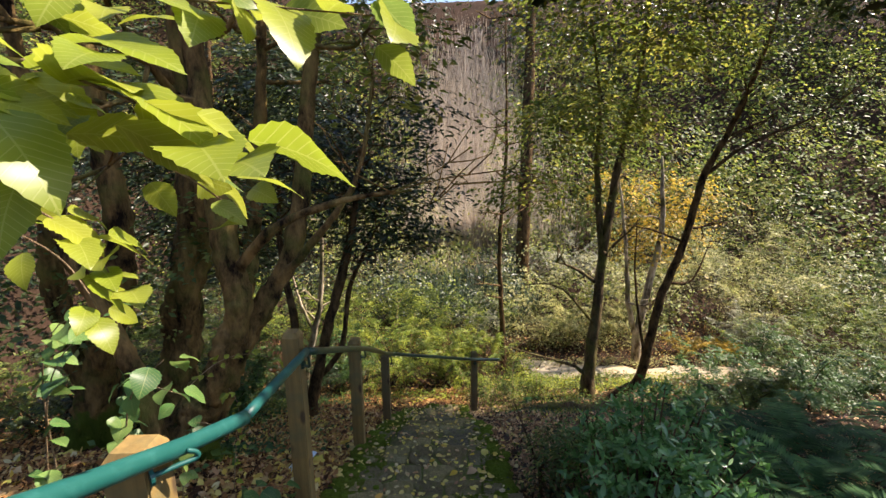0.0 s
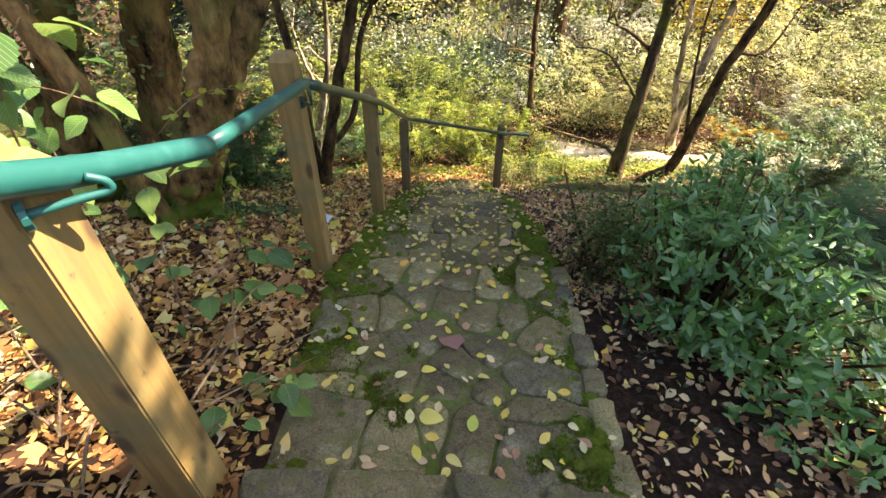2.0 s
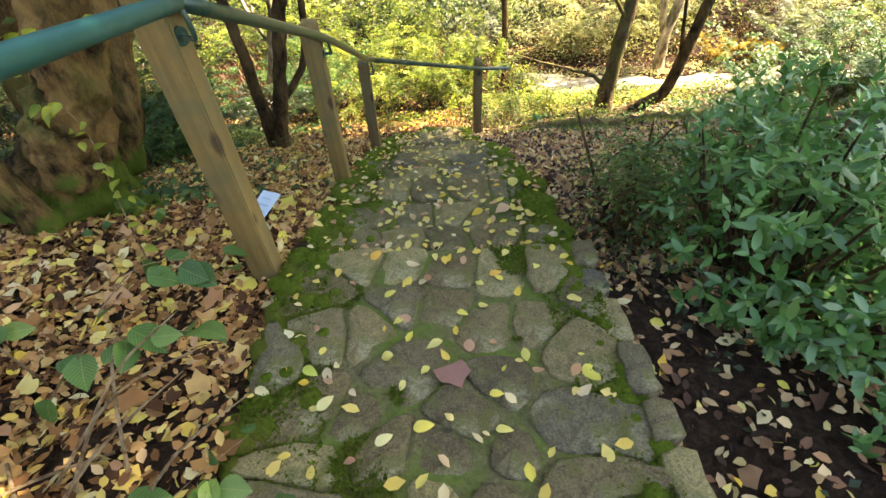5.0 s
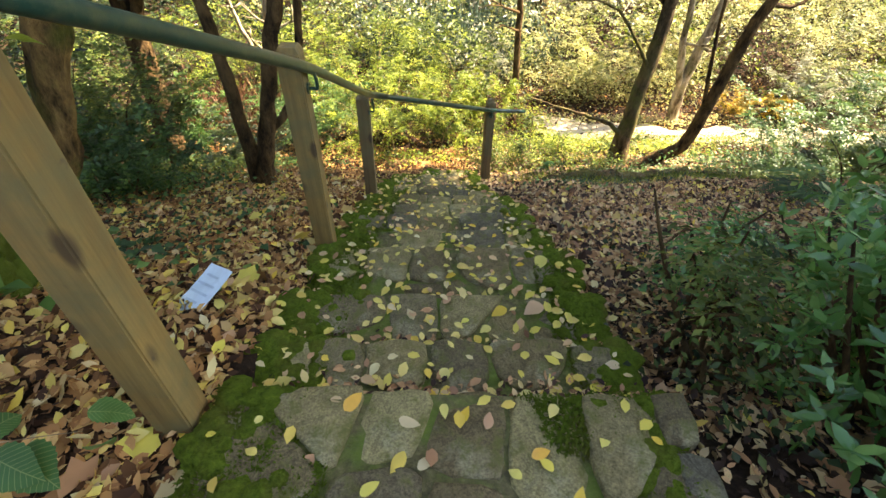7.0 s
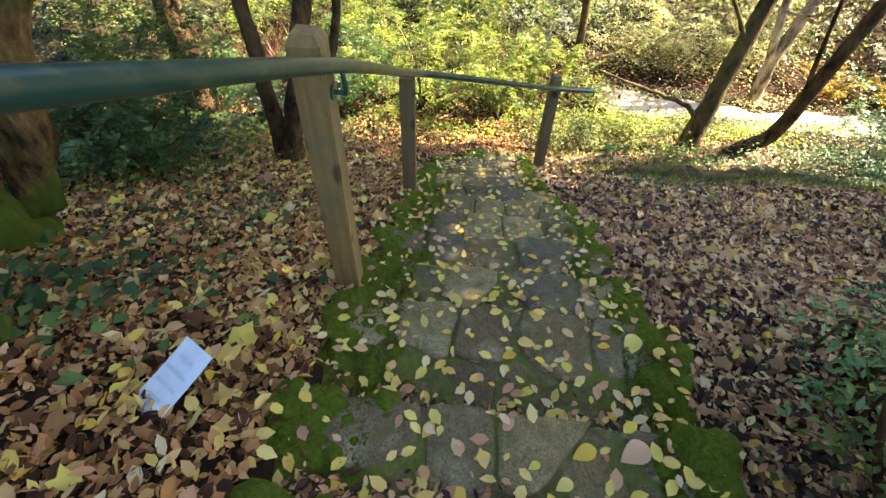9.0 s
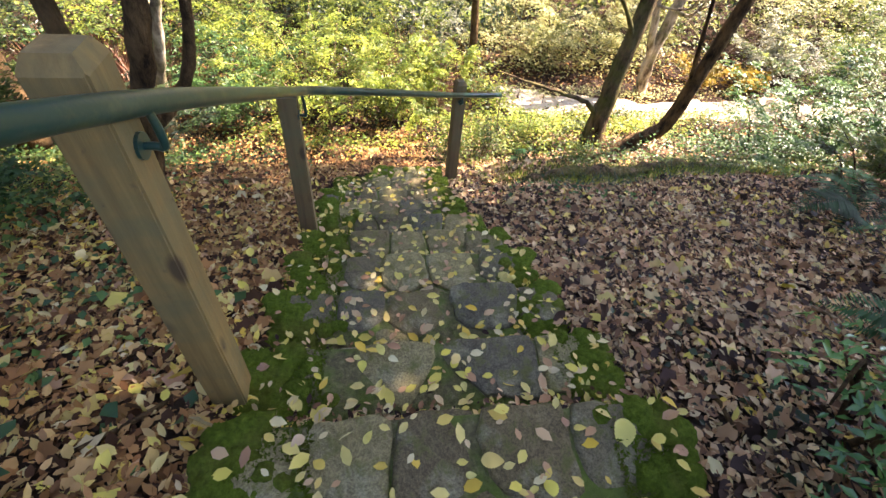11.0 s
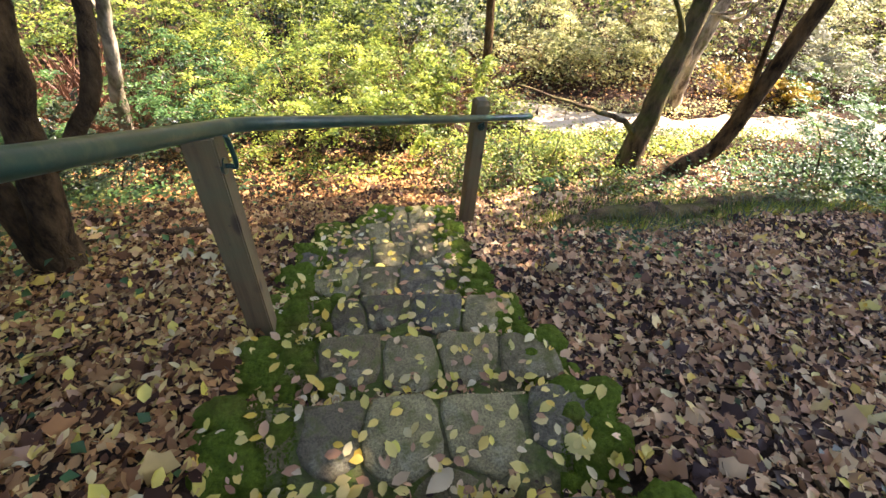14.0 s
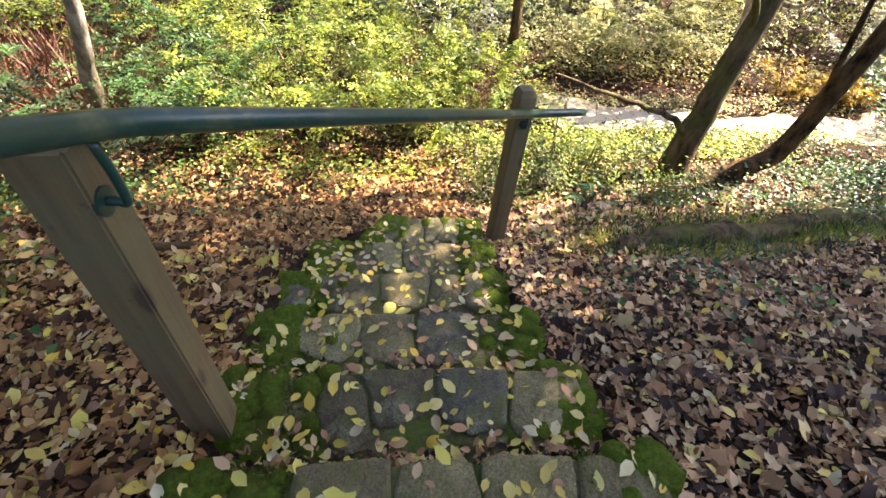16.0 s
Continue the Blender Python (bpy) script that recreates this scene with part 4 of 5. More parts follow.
# ---- wooded hillside across the valley ----
def hillside(name, x0, x1, y0, y1, h0, h1, n_clump, per, spread, mats, size, label, skip=None):
    x, y = rng.uniform(x0, x1, n_clump), rng.uniform(y0, y1, n_clump)
    if skip:
        k = ~((x > skip[0] + (y - 18) * 0.02) & (x < skip[1] + (y - 18) * 0.06))
        x, y = x[k], y[k]
    c = np.stack([x, y, land(x, y) + rng.uniform(h0, h1, len(x))], 1)
    out = unit(rng.normal(size=c.shape) * np.array([1, 0.5, 0.4]) + np.array([0, -0.6, 0.2]))
    p = pads(c, out, per, spread[0])
    p[:, 2] += rng.normal(size=len(p)) * spread[2] * 0.5
    base = np.array([(x0 + x1) / 2, y0, float(land((x0 + x1) / 2, y0))])
    ob = new(name, leaves(name, p - np.array([*base, 0, 0, 0]), mats, size, 0.6, 0.4))
    ob.location = base
    tagged(ob, label, "woods", kind="stuff")


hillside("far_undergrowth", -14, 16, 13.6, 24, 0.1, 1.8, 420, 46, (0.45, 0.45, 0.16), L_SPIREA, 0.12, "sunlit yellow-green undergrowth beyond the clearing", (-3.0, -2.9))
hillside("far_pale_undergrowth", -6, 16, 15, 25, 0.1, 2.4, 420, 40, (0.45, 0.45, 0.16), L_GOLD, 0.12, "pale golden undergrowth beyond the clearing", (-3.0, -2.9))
# Dark leaves added to stand in for shaded gaps in the undergrowth.
hillside("far_shade_filler", -14, 16, 14.4, 24, 0.1, 1.4, 240, 40, (0.4, 0.4, 0.3), L_DARK, 0.13, "dark leaves added as shaded gaps beyond the clearing", (-3.0, -2.9))
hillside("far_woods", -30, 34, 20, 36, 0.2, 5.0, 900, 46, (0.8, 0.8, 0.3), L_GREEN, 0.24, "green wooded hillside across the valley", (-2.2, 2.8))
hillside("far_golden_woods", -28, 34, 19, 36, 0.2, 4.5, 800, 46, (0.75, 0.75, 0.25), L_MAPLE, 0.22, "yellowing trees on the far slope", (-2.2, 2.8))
# Added dark leaf mass: reads as deep shade between the shrubs in front.
hillside("valley_shade_filler", -8, 2, 13.2, 16, 0.3, 2.6, 150, 46, (0.5, 0.5, 0.3), L_DARK, 0.12, "dark leaves added as shaded gaps behind the yellow-green shrubs")
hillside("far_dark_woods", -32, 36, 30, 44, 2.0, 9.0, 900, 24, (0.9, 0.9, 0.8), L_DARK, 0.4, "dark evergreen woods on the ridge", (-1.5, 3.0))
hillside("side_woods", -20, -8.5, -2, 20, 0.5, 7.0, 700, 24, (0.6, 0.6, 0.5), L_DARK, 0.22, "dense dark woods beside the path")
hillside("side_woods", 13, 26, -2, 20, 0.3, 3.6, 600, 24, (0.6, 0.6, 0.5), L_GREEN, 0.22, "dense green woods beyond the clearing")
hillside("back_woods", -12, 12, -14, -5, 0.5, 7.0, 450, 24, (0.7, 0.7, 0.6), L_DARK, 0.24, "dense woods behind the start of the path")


# ---- grasses, ferns, undergrowth ----
def blades(name, cx, cy, rx, ry, n, length, mats, label, width=0.012, spread=0.6):
    x, y = cx + rng.normal(size=n) * rx, cy + np.clip(rng.normal(size=n), -1.1, 2.5) * ry
    p = np.stack([x, y, land(x, y) - 0.01], 1)
    a = rng.normal(size=(n, 3)) * spread
    a[:, 2] = 1
    ln = length * rng.uniform(0.5, 1.2, n)
    v, t = leaf_arrays(p, a, rng.normal(size=(n, 3)) + 1e-3, ln, np.full(n, width), 0.1)
    base = np.array([cx, cy, float(land(cx, cy))])
    ob = new(name, tri_mesh(name, v - base, t, mats))
    ob.location = base
    tagged(ob, label, "grass", kind="stuff")


RUST = leaf_mat("rusty_fronds", [(0, (0.10, 0.035, 0.015)), (0.5, (0.20, 0.085, 0.045)), (1, (0.34, 0.20, 0.11))], 0.2, 0.6, patchy=0.7)
blades("dead_fronds", -5.0, 11.6, 0.7, 0.5, 900, 1.3, RUST, "heap of rust-brown dead fronds under the trees", 0.03, 0.9)
blades("dead_fronds", 0.15, 12.0, 0.5, 0.4, 500, 1.5, RUST, "reddish bare twigs among the yellow-green shrubs", 0.012, 0.6)
blades("dry_canes", 0.8, 27.0, 2.0, 5.0, 9000, 2.4, L_DRY, "pale dry upright canes on the steep far slope", 0.035, 0.16)
blades("dry_canes", 0.8, 25.0, 2.2, 5.0, 3000, 1.1, L_DRY, "pale tangled dry stalks on the steep far slope", 0.05, 0.8)
blades("grass", 1.9, 8.0, 0.6, 0.25, 800, 0.12, L_SPIREA, "thin dry grass beside the foot of the steps")
for gx, gy, gm in ((1.5, 7.5, L_SPIREA), (2.1, 7.62, L_GREEN), (2.8, 7.78, L_SPIREA), (3.5, 7.95, L_GREEN), (4.3, 8.1, L_SPIREA)):
    blades("grass", gx, gy, 0.35, 0.16, 1500, 0.13, gm, "short olive grass and moss over the edge of the bank", 0.008, 0.9)
    blades("grass", gx + 0.2, gy - 0.1, 0.35, 0.14, 160, 0.2, L_BLUE, "grey-green grass leaning over the edge of the bank", 0.008, 1.0)
blades("grass", 3.2, 8.0, 0.9, 0.25, 900, 0.14, L_GREEN, "thin green grass on the bank")
blades("grass", 0.2, 16.5, 1.3, 0.9, 900, 1.9, L_BLUE, "tall grey-green strappy clump at the back", 0.06, 0.35)
blades("grass", 4.0, 11.1, 1.6, 0.15, 900, 0.14, L_SPIREA, "short sunlit grass in the clearing")


def fern(at, n, length, label, mats=L_FERN):
    z = float(land(at[0], at[1]))
    base = np.array([at[0], at[1], z])
    root = empty("fern", base, label, "fern", "ferns")
    for k in range(n):
        w = 2 * math.pi * k / n + rng.random() * 0.7
        ln = length * rng.uniform(0.75, 1.15)
        P, A, L = [], [], []
        out = np.array([math.cos(w), math.sin(w), 0])
        side = np.array([-math.sin(w), math.cos(w), 0])
        rise = rng.uniform(0.55, 0.95)
        m = 22
        spine = [out * ln * s * 0.95 + np.array([0, 0, ln * (rise * s * 1.3 - 1.05 * s * s)]) for s in np.linspace(0, 1, m)]
        for i in range(3, m):
            s = i / (m - 1)
            size = ln * 0.24 * math.sin(math.pi * (0.12 + 0.86 * s)) + 0.01
            for sg in (-1, 1):
                for q in (0.0, 0.5):
                    P.append(spine[i - 1] * (1 - q) + spine[i] * q)
                    A.append(side * sg + out * 0.45 + np.array([0, 0, -0.12 + rng.normal() * 0.08]))
                    L.append(size * rng.uniform(0.85, 1.1))
        L = np.array(L)
        v, t = leaf_arrays(np.array(P), np.array(A), np.tile([0.02, 0.01, 1.0], (len(P), 1)), L, L * 0.11 + 0.003, 0.1)
        tagged(part("frond", tri_mesh("frond", v, t, mats), root), kind="stuff")
    return root


for x, y, ln in ((2.35, 3.3, 0.85), (2.9, 3.0, 0.9), (2.7, 4.0, 0.85), (3.4, 3.9, 0.9), (3.3, 4.9, 0.8), (2.45, 2.4, 0.8), (4.0, 4.7, 0.9), (3.6, 5.9, 0.7), (3.7, 2.9, 0.9), (4.4, 3.7, 0.9), (4.7, 5.4, 0.9), (5.3, 4.6, 0.9), (3.3, 2.2, 0.9), (1.95, 4.1, 0.6)):
    fern((x, y), 11, ln, "arching green fern on the shaded bank")
fern((1.55, 8.75), 8, 0.4, "small fern near the last post")
for x, y in ((2.2, 1.2), (2.7, 1.6)):
    fern((x, y), 9, 0.7, "arching green fern on the shaded bank")


def low_cover(name, cx, cy, rx, ry, n, mats, size, h, label):
    x, y = cx + rng.normal(size=n) * rx, cy + rng.normal(size=n) * ry
    p = np.stack([x, y, land(x, y) + rng.uniform(0.02, h, n)], 1)
    base = np.array([cx, cy, float(land(cx, cy))])
    ob = new(name, leaves(name, p - base, mats, size, 0.75, 0.7))
    ob.location = base
    tagged(ob, label, "ground cover", kind="stuff")


low_cover("ivy", -4.2, 7.6, 0.8, 0.7, 2600, L_GREEN, 0.055, 0.22, "low green ivy under the trees")
low_cover("ivy", -3.6, 8.7, 0.9, 0.5, 1800, L_BRAMBLE, 0.05, 0.25, "low green ivy at the edge of the sunlight")
low_cover("ivy", -1.0, 9.5, 0.7, 0.25, 700, L_SPIREA, 0.05, 0.25, "low yellow-green seedlings in sunlight")
low_cover("ivy", -2.2, 4.9, 0.5, 0.4, 260, L_BRAMBLE, 0.05, 0.1, "sparse green creeper among fallen leaves")
low_cover("ivy", -3.9, 6.1, 0.7, 0.6, 1800, L_BRAMBLE, 0.06, 0.2, "low dark green ivy under the old trees")
low_cover("seedlings", -2.1, 3.9, 0.4, 0.35, 150, L_BRAMBLE, 0.07, 0.12, "scattered green seedlings in the leaf litter")
low_cover("ground_plants", 3.4, 10.6, 1.3, 0.22, 3000, L_SPIREA, 0.05, 0.22, "low yellow-green plants in front of the gravel path")
low_cover("ground_plants", 1.6, 10.1, 0.7, 0.4, 2200, L_SPIREA, 0.05, 0.35, "low yellow-green plants near the maple")
low_cover("ground_plants", 5.6, 9.3, 0.9, 0.5, 2600, L_BRAMBLE, 0.055, 0.35, "low green plants on the bank")
low_cover("ground_plants", 4.6, 8.4, 0.9, 0.25, 1500, L_GREEN, 0.05, 0.2, "low green plants on the bank")
low_cover("ground_plants", 3.8, 13.75, 1.5, 0.3, 3600, L_GOLD, 0.07, 0.9, "pale golden plants along the far side of the gravel path")
low_cover("ground_plants", 1.7, 12.0, 0.25, 0.5, 900, L_SPIREA, 0.06, 0.4, "yellow-green weeds at the edge of the gravel path")
low_cover("path_weeds", 4.6, 11.35, 1.7, 0.13, 1500, L_SPIREA, 0.05, 0.12, "small weeds along the near edge of the gravel path")
low_cover("path_weeds", 4.6, 12.45, 1.7, 0.15, 1500, L_GOLD, 0.05, 0.2, "small pale weeds along the far edge of the gravel path")
low_cover("seedlings", -2.3, 3.6, 0.35, 0.3, 110, L_BRAMBLE, 0.095, 0.16, "broad-leaved green seedlings near the old tree")
low_cover("seedlings", 3.0, 9.2, 0.5, 0.3, 500, L_BRAMBLE, 0.05, 0.2, "small green plants at the maple's foot")
low_cover("seedlings", 1.5, 7.0, 0.35, 0.3, 160, L_BRAMBLE, 0.05, 0.08, "small green plants on the leafy bank")
low_cover("seedlings", 0.95, 3.2, 0.2, 0.8, 300, L_DARK, 0.04, 0.15, "small dark plants under the shrub")


# ---- broad toothed leaves close to the path ----
def broad_leaf(name, mats, length, width):
    """A pointed oval leaf with toothed edge, folded on its midrib, lying along +x."""
    n = 18
    verts, faces = [], []
    for i in range(n + 1):
        s = i / n
        w = width * 0.5 * (math.sin(math.pi * s ** 0.75) ** 0.85 if 0 < s < 1 else 0.02)
        tooth = 1 + (0.055 if i % 2 else -0.045)
        z = 0.10 * length * s * (1 - s) * 2 - 0.12 * length * s * s
        verts += [(length * s, 0, z), (length * (s - 0.03), w * tooth, z + w * (0.16 + 0.1 * math.sin(9 * s))), (length * (s - 0.03), -w * tooth, z + w * (0.16 - 0.1 * math.sin(8 * s + 1)))]
    for i in range(n):
        a, b = 3 * i, 3 * (i + 1)
        faces += [(a, b, b + 1, a + 1), (a, a + 2, b + 2, b)]
    return raw_mesh(name, verts, faces, mats, True)


def spray(label, twigs, leaf_meshes, seed):
    """A twig system with single leaves on it as parts."""
    r = random.Random(seed)
    base = Vector(twigs[0][0][0])
    root = empty("leafy_branch", base, label, "branch")
    chunks = []
    for pts, radius, count, scale in twigs:
        line, rad = smooth_line(pts, [radius * (1 - 0.75 * i / (len(pts) - 1)) for i in range(len(pts))], 6)
        chunks.append(tube(line, rad, 6))
        for k in range(count):
            i = min(int(len(line) * (0.12 + 0.88 * (k + r.random()) / count)), len(line) - 1)
            d = (line[min(i + 1, len(line) - 1)] - line[max(i - 1, 0)]).normalized()
            ang = (1 if k % 2 else -1) * r.uniform(0.5, 1.2)
            yaw = math.atan2(d.y, d.x) + ang
            leaf = part("leaf", leaf_meshes[k % len(leaf_meshes)], root)
            s = scale * r.uniform(0.65, 1.15)
            leaf.matrix_basis = Matrix.Translation(line[i] - base + Vector((r.gauss(0, 0.03), r.gauss(0, 0.03), r.gauss(0, 0.025)))) @ Euler((r.gauss(0, 0.5), r.uniform(-0.2, 0.9), yaw + r.gauss(0, 0.5))).to_matrix().to_4x4() @ Matrix.Scale(s, 4)
    v, f = join(chunks)
    part("twig", raw_mesh("twig", [Vector(p) - base for p in v], f, TWIG, True), root)
    return root


LIME = [broad_leaf("leaf", L_LIME, 0.13, 0.085), broad_leaf("leaf", L_LIME, 0.12, 0.072)]
BRAM = [broad_leaf("leaf", L_BROAD, 0.125, 0.10), broad_leaf("leaf", L_BROAD, 0.105, 0.08)]
spray("overhanging branch of sunlit lime-green toothed leaves", [
    ([(-1.3, 0.62, 1.78), (-0.75, 0.56, 1.86), (-0.5, 0.52, 1.80), (-0.3, 0.5, 1.70)], 0.006, 18, 1.45),
    ([(-1.2, 0.7, 1.98), (-0.7, 0.66, 2.0), (-0.4, 0.66, 1.97), (-0.1, 0.7, 1.95)], 0.005, 22, 1.25),
    ([(-0.8, 0.57, 1.85), (-0.6, 0.6, 1.74), (-0.45, 0.62, 1.66), (-0.36, 0.64, 1.58)], 0.004, 9, 0.8),
    ([(-1.2, 0.7, 1.75), (-0.9, 0.72, 1.62), (-0.78, 0.75, 1.52), (-0.72, 0.75, 1.42)], 0.004, 17, 1.0),
    ([(-1.3, 0.85, 1.9), (-0.95, 0.85, 1.82), (-0.7, 0.85, 1.75), (-0.5, 0.9, 1.68)], 0.004, 22, 1.1),
    ([(-1.0, 0.5, 1.95), (-0.78, 0.47, 1.88), (-0.66, 0.46, 1.8), (-0.58, 0.46, 1.72)], 0.005, 13, 1.45),
    ([(-1.4, 1.0, 1.6), (-1.1, 1.0, 1.45), (-1.0, 1.0, 1.32), (-0.97, 1.0, 1.2)], 0.004, 12, 0.8),
], LIME, 3)
spray("bramble with broad green leaves beside the first post", [
    ([(-1.55, 1.55, -0.45), (-1.4, 1.5, 0.3), (-1.25, 1.4, 0.75), (-1.05, 1.35, 0.95)], 0.006, 18, 0.95),
    ([(-1.7, 1.9, -0.5), (-1.6, 1.8, 0.3), (-1.4, 1.6, 0.7), (-1.1, 1.5, 0.72)], 0.006, 18, 0.95),
    ([(-1.6, 1.3, -0.4), (-1.6, 1.35, 0.4), (-1.45, 1.3, 0.9), (-1.2, 1.25, 1.15)], 0.005, 18, 0.9),
    ([(-1.5, 1.9, -0.5), (-1.35, 1.8, 0.1), (-1.2, 1.7, 0.45), (-1.0, 1.65, 0.45)], 0.004, 14, 0.8),
    ([(-1.9, 1.7, -0.5), (-1.8, 1.6, 0.6), (-1.6, 1.5, 1.0), (-1.35, 1.45, 1.1)], 0.005, 16, 0.9),
], BRAM, 5)
spray("low bramble runners on the leaf litter by the landing", [
    ([(-1.55, 1.85, -0.60), (-1.35, 1.95, -0.40), (-1.15, 2.0, -0.38), (-0.98, 2.05, -0.45)], 0.004, 11, 1.15),
    ([(-1.6, 2.2, -0.62), (-1.4, 2.35, -0.45), (-1.2, 2.4, -0.45), (-1.1, 2.45, -0.5)], 0.003, 9, 1.0),
    ([(-1.2, 1.45, -0.52), (-1.0, 1.5, -0.45), (-0.85, 1.52, -0.47), (-0.72, 1.55, -0.53)], 0.003, 10, 0.85),
    ([(-1.1, 1.3, -0.5), (-1.0, 1.42, -0.45), (-0.9, 1.6, -0.5), (-0.8, 1.75, -0.56)], 0.003, 7, 0.6),
], BRAM, 8)
spray("climbing stem with small yellow-green leaves on the tree", [
    ([(-1.9, 2.75, 0.05), (-1.7, 2.8, 0.22), (-1.5, 2.85, 0.28), (-1.25, 2.9, 0.22)], 0.004, 22, 0.5),
    ([(-1.55, 2.6, -0.65), (-1.5, 2.6, -0.3), (-1.45, 2.6, 0.0), (-1.5, 2.6, 0.15)], 0.004, 20, 0.45),
], LIME, 9)
spray("bare twig with a few pale leaves", [
    ([(1.95, 0.9, -0.9), (1.85, 1.25, -0.6), (1.72, 1.35, -0.42), (1.6, 1.4, -0.4)], 0.004, 3, 0.9),
], BRAM, 12)


def dry_stalks():
    """A tangle of dead stalks round the foot of the first post."""
    base = Vector((-1.35, 1.2, float(land(-1.35, 1.2))))
    root = empty("dead_stalks", base, "tangle of dry tan stalks round the first post", "dead stalks")
    r = random.Random(4)
    for k in range(46):
        x, y = r.uniform(-1.9, -1.05), r.uniform(0.75, 1.75)
        a = Vector((x, y, float(land(x, y)) + r.uniform(0.0, 0.18)))
        d = Vector((r.gauss(0, 1), r.gauss(0, 0.8), r.uniform(-0.05, 0.5))).normalized() * r.uniform(0.25, 0.6)
        m = a + d * 0.5 + Vector((0, 0, r.uniform(0.0, 0.1)))
        e = a + d
        e.z = max(e.z, float(land(e.x, e.y)) + 0.01)
        v, f = tube(*smooth_line([a, m, e], [0.006, 0.005, 0.002], 4), 5)
        part("stalk", raw_mesh("stalk", [p - base for p in v], f, TWIG, True), root)


dry_stalks()


# ---- fallen leaves ----
def stair_top(x, y):
    """Height of the tread at a place on the stairs."""
    k = int(np.searchsorted(NOSE_Y, y))
    k = min(max(k, 1), len(NOSE_Y) - 1)
    if k == 7:
        return -0.60 - 0.19 * (y - 1.17) / 1.59
    return NOSE_Z[k] - 0.07 * (NOSE_Y[k] - y)


def on_stairs(x, y, margin=0.0):
    return (x > np.interp(y, *EDGE_L) + margin) & (x < np.interp(y, *EDGE_R) - margin) & (y < 7.9)


def litter(name, n, box, mats, size, label, lift=0.025, bend=0.35, dense=None, lobed=0.05):
    x, y = rng.uniform(box[0], box[1], n), rng.uniform(box[2], box[3], n)
    k = ~on_stairs(x, y, 0.0)
    x, y = x[k], y[k]
    bare = (x > -1.3) & (x < -0.6) & (y > 1.2) & (y < 2.1)
    bare = bare | ((x > 0.4) & (x < 1.3) & (y > 1.1) & (y < 2.7))
    k = ~bare | (rng.random(len(x)) < 0.5)
    x, y = x[k], y[k]
    if dense:
        keep = rng.random(len(x)) < dense(x, y)
        x, y = x[keep], y[keep]
    n = len(x)
    p = np.stack([x, y, land(x, y) + rng.uniform(0.004, lift, n)], 1)
    a = rng.normal(size=(n, 3))
    a[:, 2] *= bend
    nn = rng.normal(size=(n, 3)) * 0.42 + np.array([0, 0, 1.0])
    ln = size * rng.uniform(0.5, 1.3, n)
    star = rng.random(n) < lobed
    v, t = round_leaf_arrays(p[~star], a[~star], nn[~star], ln[~star], ln[~star] * rng.uniform(0.35, 0.75, (~star).sum()), 0.2)
    if star.any():
        v2, t2 = lobed_leaf_arrays(p[star], a[star], nn[star], ln[star] * 1.25)
        v, t = np.concatenate([v, v2]), np.concatenate([t, t2 + len(v)])
    base = np.array([(box[0] + box[1]) / 2, (box[2] + box[3]) / 2, float(land((box[0] + box[1]) / 2, (box[2] + box[3]) / 2))])
    ob = new(name, tri_mesh(name, v - base, t, mats))
    ob.location = base
    tagged(ob, label, "leaf litter", kind="stuff")


litter("leaf_litter", 40000, (-3.4, -0.7, 1.0, 9.0), LITTER, 0.044, "dense overlapping brown and tan fallen leaves beside the steps")
litter("leaf_litter", 38000, (-5.5, -0.7, 0.4, 10.5), LITTER, 0.05, "dense brown and tan fallen leaves on the bank")
litter("leaf_litter", 3500, (-0.75, 0.25, 7.8, 10.4), LITTER, 0.05, "fallen leaves at the foot of the steps")
litter("leaf_litter", 36000, (0.2, 3.0, 2.5, 8.6), MULCH, 0.042, "dense overlapping mauve-brown fallen leaves beside the steps")
litter("leaf_litter", 36000, (0.2, 5.0, 0.6, 10.5), MULCH, 0.05, "dense dark brown fallen leaves on the bank")
litter("leaf_litter", 14000, (-6, 9, 10.0, 16), LITTER, 0.06, "fallen leaves on the valley floor", dense=lambda x, y: np.where(np.abs(y - 11.98 + 0.06 * (x - 3)) < 0.75, 0.4, 1.0))
litter("leaf_litter", 8000, (-9, 9, -7, 0.5), LITTER, 0.06, "fallen leaves beside the top of the path")
litter("leaf_litter", 8000, (-11, -5.4, 0.3, 11), LITTER, 0.06, "fallen leaves under the woods")
litter("leaf_litter", 8000, (4.9, 11, 0.3, 10.5), MULCH, 0.06, "fallen leaves under the woods")
litter("yellow_leaf_litter", 5200, (-3.6, -0.8, 1.2, 7.5), FALLEN, 0.062, "scattered pale yellow fallen leaves among the litter", 0.03)
litter("yellow_leaf_litter", 4200, (0.3, 3.6, 1.2, 9), FALLEN, 0.055, "scattered pale yellow fallen leaves among the litter", 0.03)


def sticks(n, box):
    r = random.Random(11)
    for _ in range(n):
        x, y = r.uniform(box[0], box[1]), r.uniform(box[2], box[3])
        w, ln = r.uniform(0, math.pi), r.uniform(0.25, 0.7)
        pts = []
        for s in (0, 0.5, 1.0):
            px, py = x + math.cos(w + s * 0.3) * ln * s, y + math.sin(w + s * 0.3) * ln * s
            pts.append(Vector((px, py, float(land(px, py)) + 0.02)))
        if any(on_stairs(p.x, p.y, -0.08) for p in pts):
            continue
        rad = r.uniform(0.004, 0.011)
        v, f = tube(*smooth_line(pts, [rad, rad, rad * 0.5], 4), 6)
        ob = new("fallen_stick", raw_mesh("fallen_stick", [p - pts[0] for p in v], f, r.choice((BARK, TWIG)), True))
        ob.location = pts[0]
        tagged(ob, "thin dry stick lying among fallen leaves", "stick", "fallen sticks")


sticks(26, (-3.2, -1.1, 2.5, 8.5))
sticks(80, (0.5, 2.6, 3.5, 8.2))


